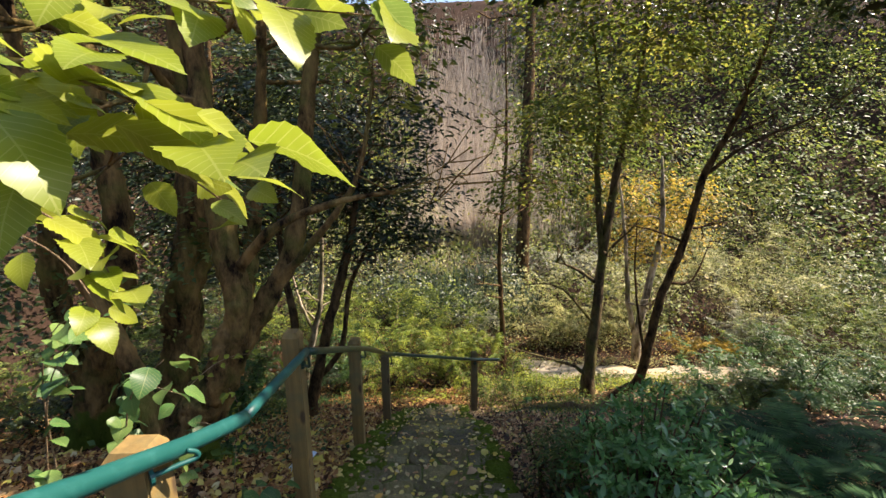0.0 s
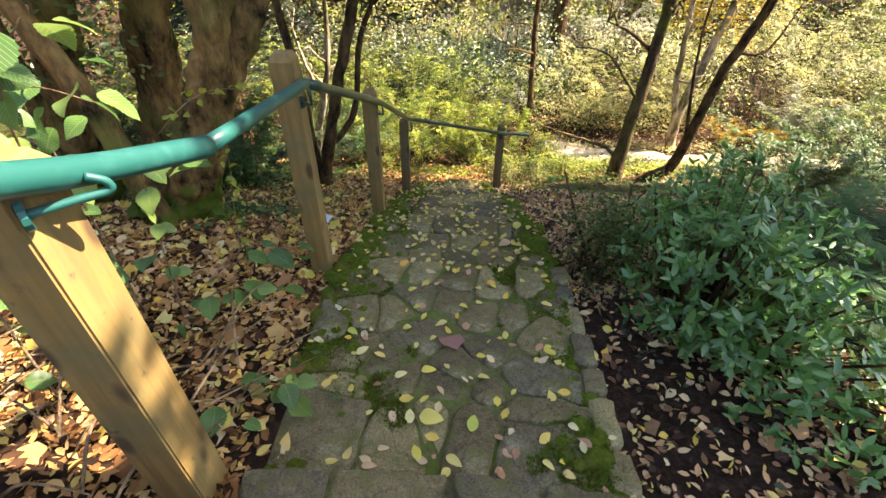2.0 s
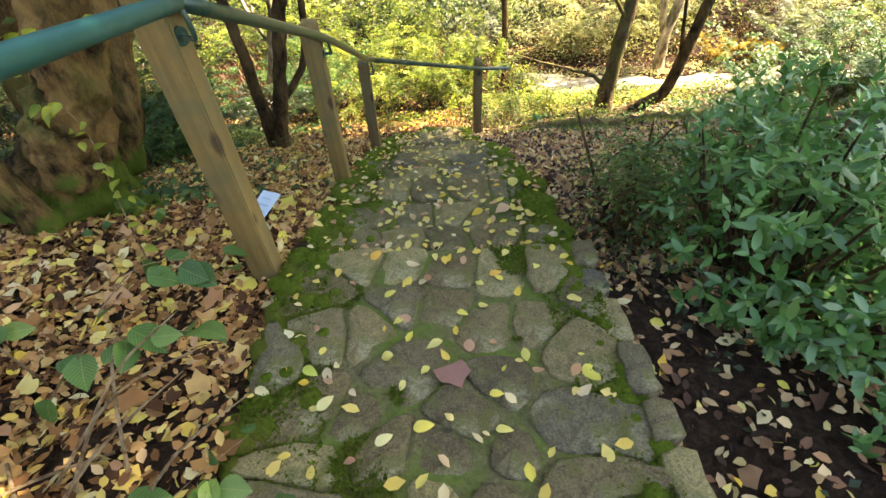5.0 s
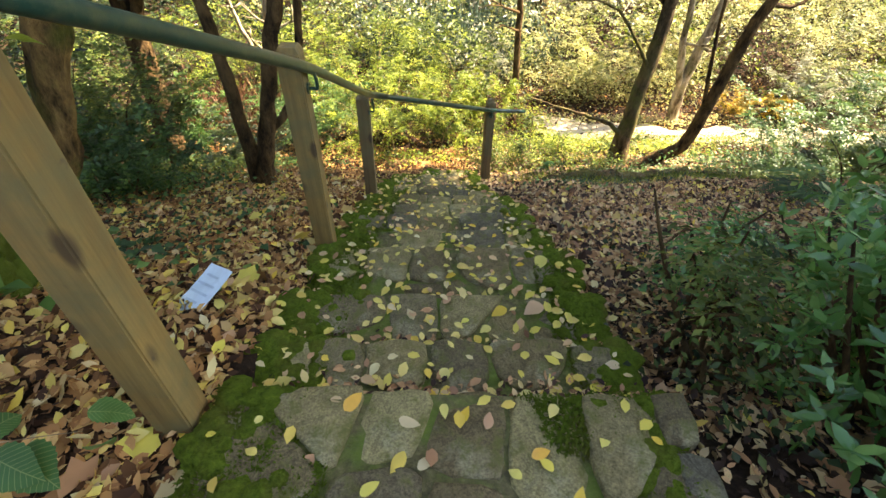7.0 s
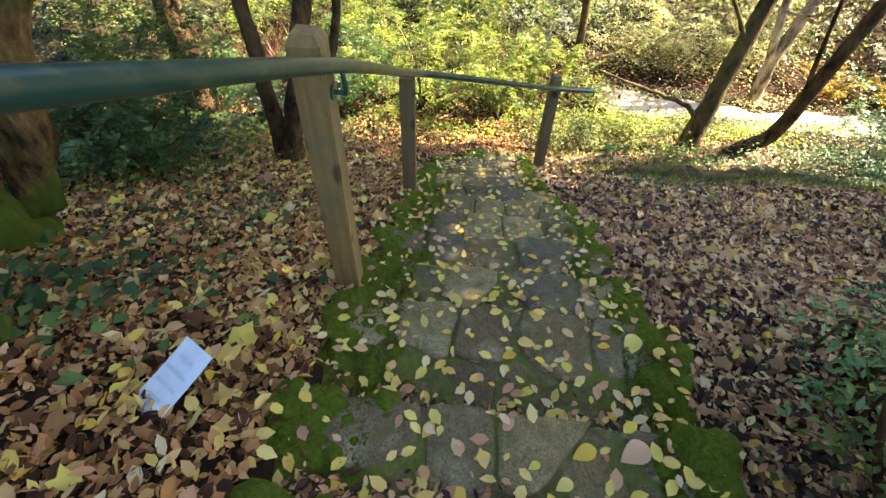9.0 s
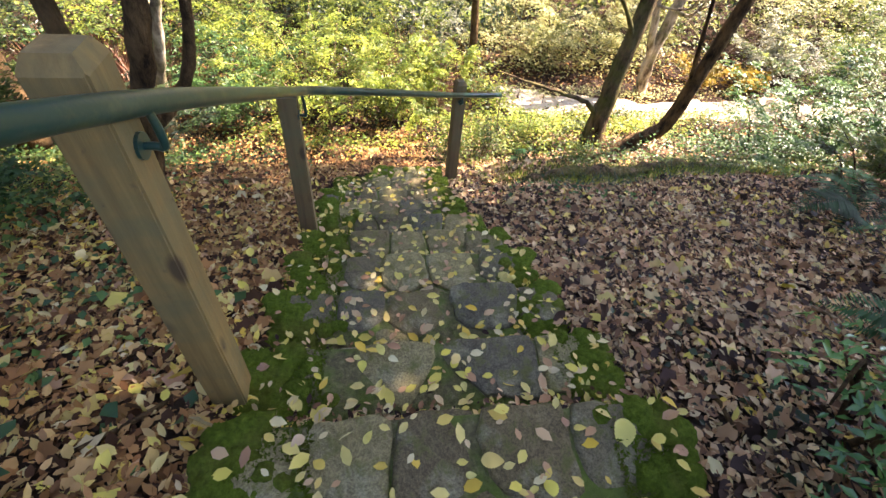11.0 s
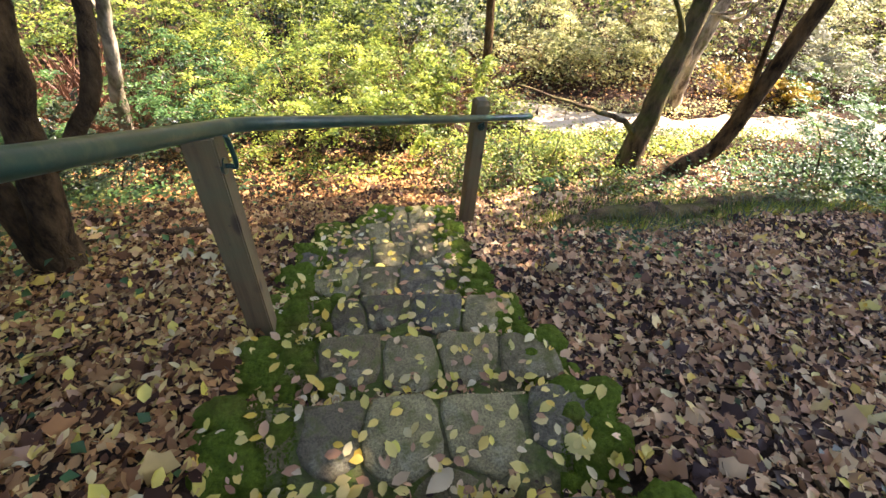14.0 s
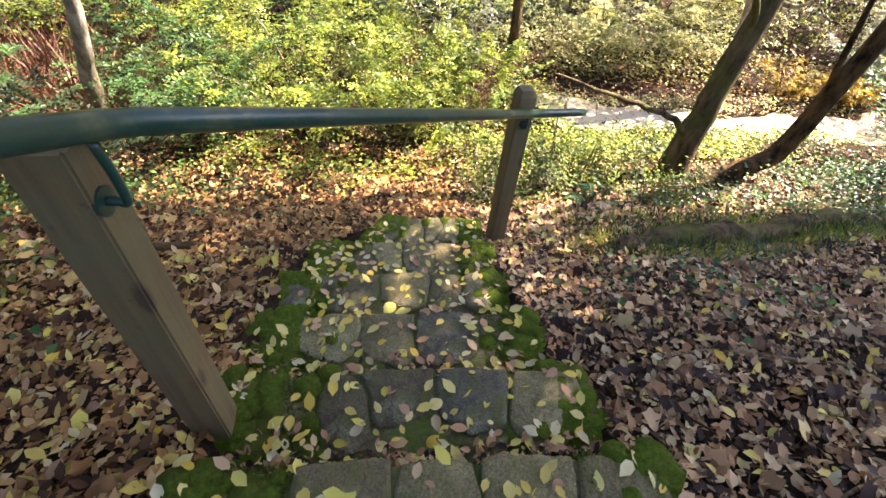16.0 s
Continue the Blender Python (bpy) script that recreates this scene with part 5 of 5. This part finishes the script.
def fallen_log(pts, radii, label):
    base = Vector(pts[0])
    v, f = tube(*smooth_line(pts, radii, 5, 0.006), 10)
    ob = new("fallen_branch", raw_mesh("fallen_branch", [p - base for p in v], f, BARK, True))
    ob.location = base
    tagged(ob, label, "branch")


fallen_log([(-1.3, 9.2, float(land(-1.3, 9.2)) + 0.03), (-0.8, 9.5, float(land(-0.8, 9.5)) + 0.04), (-0.3, 9.9, float(land(-0.3, 9.9)) + 0.05)], [0.045, 0.05, 0.03], "pale fallen branch on sunlit litter")
fallen_log([(-2.6, 7.1, float(land(-2.6, 7.1)) + 0.02), (-2.0, 7.35, float(land(-2, 7.35)) + 0.03), (-1.3, 7.5, float(land(-1.3, 7.5)) + 0.02)], [0.03, 0.035, 0.02], "brown fallen branch among leaves")


# A half-sunk tube is added to shape the grassy, mossy edge of the bank.
def mossy_bank_edge():
    pts = [(1.15, 7.5), (1.8, 7.62), (2.6, 7.8), (3.4, 8.0), (4.4, 8.1)]
    base = Vector((1.15, 7.5, float(land(1.15, 7.5))))
    line, rad = smooth_line([(x, y, float(land(x, y)) - 0.01) for x, y in pts], [0.07, 0.13, 0.15, 0.14, 0.08], 6, 0.012)
    v, f = tube(line, rad, 18, 0.3)
    ob = new("mossy_bank_edge", raw_mesh("mossy_bank_edge", [p - base for p in v], f, BARK_MOSSY, True))
    ob.location = base
    tagged(ob, "low half-sunk tube standing in for the grassy, mossy edge of the bank", "log")


mossy_bank_edge()


def notice():
    """A printed sheet that lies on the leaves beside the steps."""
    z = float(land(-1.38, 3.36))
    root = empty("paper_sheet", (-1.39, 3.33, z + 0.05), "pale blue printed paper sheet lying on fallen leaves", "paper")
    root.rotation_euler = (radians(14), radians(-4), radians(-30))
    root.scale = (1.25, 1.45, 1.25)
    xs, ys = np.linspace(-0.062, 0.062, 7), np.linspace(-0.14, 0.14, 9)
    verts = [(x, y, 0.012 * (y / 0.14) ** 2 + 0.004 * math.sin(x * 40)) for y in ys for x in xs]
    verts += [(x, y, z0 - 0.002) for x, y, z0 in verts]
    n = len(xs) * len(ys)
    faces = [(j * 7 + i, j * 7 + i + 1, j * 7 + i + 8, j * 7 + i + 7) for j in range(8) for i in range(6)]
    faces += [tuple(n + i for i in reversed(q)) for q in faces]
    part("sheet", raw_mesh("sheet", verts, faces, PAPER, True), root)
    for k in range(7):
        y = 0.10 - k * 0.032
        w = 0.045 if k % 3 else 0.032
        z0 = 0.012 * (y / 0.14) ** 2 + 0.006
        part("line_of_print", raw_mesh("line_of_print", [(-w, y - 0.004, z0), (w, y - 0.004, z0 + 0.004), (w, y + 0.004, z0 + 0.004), (-w, y + 0.004, z0)], [(0, 1, 2, 3)], INK), root)


notice()


def red_leaf():
    x, y = -1.02, 3.42
    ob = new("red_leaf", broad_leaf("red_leaf", plain_mat("faded_red", (0.62, 0.16, 0.16), 0.6), 0.085, 0.05))
    ob.matrix_basis = pose(x, y, float(land(x, y)) + 0.03, 8, -6, 40)
    tagged(ob, "pinkish red fallen leaf beside the steps", "leaf")


red_leaf()


def single_leaves():
    """The large leaves that lie apart on the landing."""
    kinds = {"yellow": (0.62, 0.50, 0.07), "orange": (0.66, 0.36, 0.05), "lime": (0.38, 0.42, 0.06), "pale": (0.60, 0.54, 0.22)}
    for x, y, hue, size, turn in ((-0.55, 2.66, "orange", 0.095, 60), (-0.08, 1.46, "lime", 0.10, 80), (-0.34, 1.48, "pale", 0.085, 95), (-0.32, 1.78, "yellow", 0.085, 10), (-0.65, 1.86, "pale", 0.085, 50), (-0.74, 2.04, "lime", 0.08, -30), (-0.06, 1.90, "yellow", 0.06, 0), (0.0, 2.52, "orange", 0.07, 20), (0.05, 2.48, "yellow", 0.06, 130), (-0.44, 1.73, "pale", 0.075, 30)):
        ob = new("fallen_leaf", broad_leaf("fallen_leaf", plain_mat(hue + "_fallen_leaf", kinds[hue], 0.5), size * 0.85, size * 0.48))
        ob.matrix_basis = pose(x, y, stair_top(x, y) + 0.016, 5, -3, turn)
        tagged(ob, "large %s fallen leaf lying on the landing" % hue, "leaf", "fallen leaves on the steps")
    v, t = lobed_leaf_arrays(np.zeros((1, 3)), np.array([[0.4, -1.0, 0.05]]), np.array([[0, 0, 1.0]]), np.array([0.10]))
    ob = new("maple_leaf", tri_mesh("maple_leaf", v, t, plain_mat("dull_pink_leaf", (0.26, 0.125, 0.09), 0.6)))
    ob.location = (-0.2, 2.03, stair_top(-0.2, 2.03) + 0.014)
    tagged(ob, "broad lobed dull pink leaf on the landing", "leaf")


single_leaves()


# middles of the paving stones on the landing
LANDING_STONES = [(-0.38, 1.51), (-0.05, 1.51), (-0.66, 1.53), (-0.23, 1.69), (-0.43, 1.70), (0.15, 1.78), (-0.36, 2.03), (-0.14, 1.83), (-0.88, 2.06), (-0.68, 2.21), (-0.03, 2.23), (-0.18, 2.58), (-0.76, 2.50), (-0.39, 2.37), (-0.23, 2.35), (0.06, 2.56), (0.15, 2.22), (-0.01, 1.95), (0.27, 2.10), (0.40, 2.44), (-0.62, 2.65), (-0.68, 1.87), (-0.54, 1.80), (-0.63, 1.68), (0.02, 1.68), (-0.27, 1.55), (0.27, 2.54), (-0.54, 2.23), (0.13, 1.59), (-0.98, 2.68), (-0.42, 2.62), (0.14, 1.47)]


# ---- stone stairs: bed, moss, single stones, leaves on them ----
def stairs():
    root = empty("stone_stairs", (0, 0, 0), "mossy sandstone crazy-paving steps strewn with leaves", "stairs", kind="structure")
    V, F = [], []
    for k in range(1, len(NOSE_Y)):
        for j in range(7):
            yy = NOSE_Y[k - 1] - 0.015 + (NOSE_Y[k] - NOSE_Y[k - 1]) * j / 6 + (0.002 if j == 0 else 0)
            yc = min(max(yy, NOSE_Y[k - 1] + 0.01), NOSE_Y[k] - 0.001)
            xl, xr, zt = float(np.interp(yy, *EDGE_L)) + 0.02, float(np.interp(yy, *EDGE_R)) - 0.02, stair_top(0, yc) - 0.012
            o = len(V)
            V += [(xl, yy, zt), (xr, yy, zt), (xr, yy, zt - 0.6), (xl, yy, zt - 0.6)]
            if o:
                F += [(o - 4 + a, o - 4 + (a + 1) % 4, o + (a + 1) % 4, o + a) for a in range(4)]
    F += [(0, 1, 2, 3), (len(V) - 1, len(V) - 2, len(V) - 3, len(V) - 4)]
    part("mortar_bed", raw_mesh("mortar_bed", V, F, JOINT), root, "lichened and mossy mortar bed")

    def cut(poly, px, py, nx, ny):
        out = []
        for i, a in enumerate(poly):
            b = poly[(i + 1) % len(poly)]
            da, db = (a[0] - px) * nx + (a[1] - py) * ny, (b[0] - px) * nx + (b[1] - py) * ny
            if da <= 0:
                out.append(a)
            if da * db < 0:
                s = da / (da - db)
                out.append((a[0] + (b[0] - a[0]) * s, a[1] + (b[1] - a[1]) * s))
        return out

    r = random.Random(21)

    def stone(poly, zf, gap, thick, dome, sink=0.0, rounds=1):
        cx, cy = sum(p[0] for p in poly) / len(poly), sum(p[1] for p in poly) / len(poly)
        ring = []
        for i, a in enumerate(poly):
            b = poly[(i + 1) % len(poly)]
            ln = math.dist(a, b)
            m = max(1, int(ln / 0.06))
            for s in range(m):
                t = s / m
                ring.append((a[0] + (b[0] - a[0]) * t, a[1] + (b[1] - a[1]) * t))
        for _ in range(rounds):
            ring = [tuple((ring[i - 1][c] + 4 * ring[i][c] + ring[(i + 1) % len(ring)][c]) / 6 for c in (0, 1)) for i in range(len(ring))]
        span = max(math.dist(p, (cx, cy)) for p in ring)
        if len(ring) < 5 or span < 0.03:
            return
        z0 = zf(cx, cy)
        dz, tx, ty = r.uniform(-0.01, 0.012) - sink, r.gauss(0, 0.03), r.gauss(0, 0.03)
        verts, n = [], len(ring)
        for scale, drop in ((1.0, thick), (1.0, 0.016), (0.975, 0.004), (0.88, 0.0)):
            for x, y in ring:
                d = math.dist((x, y), (cx, cy))
                q = max(0.2, (d - gap) / d) * scale
                j = noise.noise(Vector((x * 11, y * 11, 3.0))) * 0.02
                px, py = cx + (x - cx) * q, cy + (y - cy) * q
                h = zf(px, py) + dz + tx * (px - cx) + ty * (py - cy) + noise.noise(Vector((px * 7, py * 7, z0))) * 0.011
                verts.append((px - cx + j, py - cy + j, h - drop - z0))
        verts.append((0, 0, dz + dome))
        faces = [(k * n + i, k * n + (i + 1) % n, (k + 1) * n + (i + 1) % n, (k + 1) * n + i) for k in range(3) for i in range(n)]
        faces += [(3 * n + i, 3 * n + (i + 1) % n, 4 * n) for i in range(n)]
        me = raw_mesh("stone", verts, faces, STONE, True)
        ob = part("stone", me, root)
        ob.location = (cx, cy, z0)

    for k in range(1, len(NOSE_Y)):
        y0, y1 = NOSE_Y[k - 1] - 0.04, NOSE_Y[k]
        seeds = []
        landing = y1 - y0 > 0.8
        if k == 7:
            seeds = list(LANDING_STONES)
        elif landing:
            for i in range(5):
                yy = y0 + (y1 - y0) * (i + 0.5) / 5
                xl, xr = float(np.interp(yy, *EDGE_L)), float(np.interp(yy, *EDGE_R))
                m = r.choice((4, 5, 6))
                for j in range(m):
                    seeds.append((xl + (xr - xl) * (j + 0.5 + r.uniform(-0.5, 0.5) + 0.25 * (i % 2)) / m, yy + r.uniform(-0.13, 0.13)))
        else:
            xl, xr = float(np.interp(y1, *EDGE_L)), float(np.interp(y1, *EDGE_R))
            m = r.choice((4, 5, 5, 6))
            for j in range(m):
                seeds.append((xl + (xr - xl) * (j + 0.5 + r.uniform(-0.42, 0.42)) / m, y1 - 0.12 - 0.05 * r.random()))
            for j in range(m + 1):
                seeds.append((xl + (xr - xl) * (j + r.uniform(0.0, 0.6)) / (m + 0.6), y0 + (y1 - y0 - 0.2) * r.uniform(0.2, 0.6)))
        zf = lambda x, y, k=k: stair_top(x, min(max(y, NOSE_Y[k - 1] + 0.005), NOSE_Y[k] - 0.001))
        for i, s in enumerate(seeds):
            la, lb = float(np.interp(y0, *EDGE_L)), float(np.interp(y1, *EDGE_L))
            ra, rb = float(np.interp(y0, *EDGE_R)), float(np.interp(y1, *EDGE_R))
            bow = 0.03
            poly = [(la, y0), (ra, y0), (rb, y1 - bow * 0.7), (rb * 0.5, y1 + bow * r.uniform(0, 0.6)), (lb * 0.5, y1 + bow * r.uniform(0, 0.6)), (lb, y1 - bow * 0.5)]
            for q, o in enumerate(seeds):
                if q != i:
                    poly = cut(poly, (s[0] + o[0]) / 2, (s[1] + o[1]) / 2, o[0] - s[0], o[1] - s[1])
                    if len(poly) < 3:
                        break
            if len(poly) >= 3:
                stone(poly, zf, 0.006 if landing else 0.005, 0.16, r.uniform(0.0, 0.006), 0.0 if landing or i < m else 0.022, 2 if landing else 1)

    # pale kerb stones along the open side of the landing
    yk = 1.2
    while yk < 2.7:
        ln = r.uniform(0.16, 0.3)
        ya, yb = yk, min(yk + ln, 2.76)
        xa, xb = float(np.interp(ya, *EDGE_R)), float(np.interp(yb, *EDGE_R))
        stone([(xa - 0.05, ya), (xa + 0.07, ya + 0.01), (xb + 0.08, yb - 0.01), (xb - 0.04, yb)], lambda x, y: stair_top(x, min(max(y, 1.18), 2.75)) + 0.012, 0.004, 0.3, 0.004)
        yk = yb

    # moss cushions on the ends of the treads and in the joints
    V, T = [], []
    for k in range(7, len(NOSE_Y)):
        y0, y1 = NOSE_Y[k - 1], NOSE_Y[k]
        for side, weight in ((-1, 1.0), (1, 0.75)):
            for _ in range(int((110 if y1 - y0 < 0.8 else 120) * weight)):
                yy = r.uniform(y0 + 0.02, y1)
                edge = float(np.interp(yy, *(EDGE_L if side < 0 else EDGE_R)))
                depth = abs(r.gauss(0, 0.13 if side < 0 else 0.10)) - 0.03
                if y1 - y0 > 0.8 and yy < 2.2 and r.random() < 0.5:
                    continue
                x = edge - side * depth
                rad = r.uniform(0.025, 0.06)
                z = stair_top(x, yy) - 0.006 - (0.10 * r.random() if depth < 0.0 else 0)
                o, n1 = len(V), 9
                V.append((x, yy, z + rad * 0.42))
                for sc, hh in ((0.6, 0.30), (1.0, -0.05)):
                    for i in range(n1):
                        w = 2 * math.pi * i / n1
                        q = rad * sc * (1 + r.uniform(-0.2, 0.2))
                        V.append((x + math.cos(w) * q, yy + math.sin(w) * q, z + rad * hh))
                for i in range(n1):
                    j = (i + 1) % n1
                    T += [(o, o + 1 + i, o + 1 + j), (o + 1 + i, o + 1 + n1 + i, o + 1 + n1 + j), (o + 1 + i, o + 1 + n1 + j, o + 1 + j)]
    moss = new("moss", tri_mesh("moss", V, T, MOSS, True))
    tagged(moss, "bright green moss cushions along the edges of the steps", "moss", kind="stuff")
    # short moss tufts
    n = 46000
    yy = rng.uniform(1.2, 7.8, n)
    sd = rng.random(n) < 0.58
    el, er = np.interp(yy, *EDGE_L), np.interp(yy, *EDGE_R)
    dep = np.clip(np.abs(rng.normal(size=n)), 0, 1.7) * np.where(sd, 0.17, 0.13)
    xx = np.where(sd, el + dep, er - dep)
    m = 60000
    px, py = rng.uniform(-0.95, 0.48, m), rng.uniform(1.2, 2.74, m)
    spot = np.array([noise.noise(Vector((a * 3.1, b * 3.1, 7.0))) + 0.3 * noise.noise(Vector((a * 7, b * 7, 2.0))) for a, b in zip(px, py)])
    edge = np.minimum(px - np.interp(py, *EDGE_L), np.interp(py, *EDGE_R) - px)
    ok = (spot > 0.34 - 0.25 * np.clip(1 - edge / 0.3, 0, 1)) & (edge > 0)
    xx, yy = np.concatenate([xx, px[ok]]), np.concatenate([yy, py[ok]])
    n = len(xx)
    zz = np.array([stair_top(a, b) for a, b in zip(xx, yy)])
    p = np.stack([xx, yy, zz - 0.004], 1)
    a = rng.normal(size=(n, 3))
    a[:, 2] = 0.55
    ln = rng.uniform(0.012, 0.028, n)
    v, t = leaf_arrays(p, a, rng.normal(size=(n, 3)) * 0.3 + np.array([0, 0, 1.0]), ln, ln * 0.4, 0.1)
    tufts = new("moss_tufts", tri_mesh("moss_tufts", v, t, MOSS))
    tagged(tufts, "fine green moss tufts on the stone edges", "moss", kind="stuff")


stairs()


def fallen_leaves():
    kinds = [broad_leaf("fallen_leaf", FALLEN_EACH, 0.068, 0.036), broad_leaf("fallen_leaf", FALLEN_EACH, 0.05, 0.032), broad_leaf("fallen_leaf", FALLEN_EACH, 0.06, 0.042)]
    r = random.Random(31)
    made = 0
    while made < 290:
        y = r.uniform(1.2, 7.7)
        x = r.uniform(-1.0, 0.5)
        if not on_stairs(x, y, 0.03):
            continue
        k = int(np.searchsorted(NOSE_Y, y))
        if NOSE_Y[k] - y < 0.05:
            continue
        ob = new("fallen_leaf", kinds[made % 3])
        s = r.uniform(0.6, 1.1) if made % 14 else r.uniform(1.4, 1.8)
        ob.matrix_basis = Matrix.Translation((x, y, stair_top(x, y) + 0.012)) @ Euler((r.gauss(0, 0.15) + (math.pi if r.random() < 0.3 else 0), r.gauss(0, 0.1), r.uniform(0, 6.28))).to_matrix().to_4x4() @ Matrix.Scale(s, 4)
        tagged(ob, "small pale yellow fallen leaf on the steps", "leaf", "fallen leaves on the steps")
        made += 1
    n = 3200
    y, x = rng.uniform(1.3, 7.85, n), rng.uniform(-1.05, 0.5, n)
    k = on_stairs(x, y, 0.0)
    x, y = x[k], y[k]
    # leaves gather against the risers
    idx = np.searchsorted(NOSE_Y, y)
    back = np.array(NOSE_Y)[idx - 1]
    y = np.where(rng.random(len(y)) < np.where(idx == 7, 0.08, 0.5), back + 0.02 + np.abs(rng.normal(size=len(y))) * 0.09, y)
    k = on_stairs(x, y, 0.0) & ((np.searchsorted(NOSE_Y, y) != 7) | (rng.random(len(y)) < 0.12)) & ((y > 3.6) | (rng.random(len(y)) < 0.6))
    x, y = x[k], y[k]
    z = np.array([stair_top(a, b) for a, b in zip(x, y)])
    p = np.stack([x, y, z + rng.uniform(0.008, 0.02, len(x))], 1)
    a = rng.normal(size=(len(x), 3))
    a[:, 2] *= 0.15
    ln = rng.uniform(0.028, 0.07, len(x))
    v, t = round_leaf_arrays(p, a, rng.normal(size=(len(x), 3)) * 0.2 + np.array([0, 0, 1.0]), ln, ln * 0.6, 0.15)
    # brown leaves in the angle of each step; dark crumbs also paint its shade
    n = 9000
    kk = rng.integers(7, len(NOSE_Y) - 1, n)
    yb = np.array(NOSE_Y)[kk] + 0.012 + np.abs(rng.normal(size=n)) * 0.05
    xb = rng.uniform(-1.05, 0.5, n)
    ok = on_stairs(xb, yb, 0.0)
    xb, yb = xb[ok], yb[ok]
    zb = np.array([stair_top(q, w) for q, w in zip(xb, yb)])
    pb = np.stack([xb, yb, zb + rng.uniform(0.004, 0.025, len(xb))], 1)
    ab = rng.normal(size=(len(xb), 3))
    ab[:, 2] *= 0.3
    lb = rng.uniform(0.012, 0.045, len(xb))
    vb, tb = round_leaf_arrays(pb, ab, rng.normal(size=(len(xb), 3)) * 0.4 + np.array([0, 0, 1.0]), lb, lb * 0.55)
    crumbs = new("tread_litter", tri_mesh("tread_litter", vb, tb, MULCH))
    tagged(crumbs, "dark brown leaf crumbs against the risers that also deepen the shade", "leaf litter", kind="stuff")
    ob = new("small_fallen_leaves", tri_mesh("small_fallen_leaves", v, t, FALLEN))
    tagged(ob, "small yellow and tan fallen leaves gathered on the treads", "leaf litter", kind="stuff")


fallen_leaves()
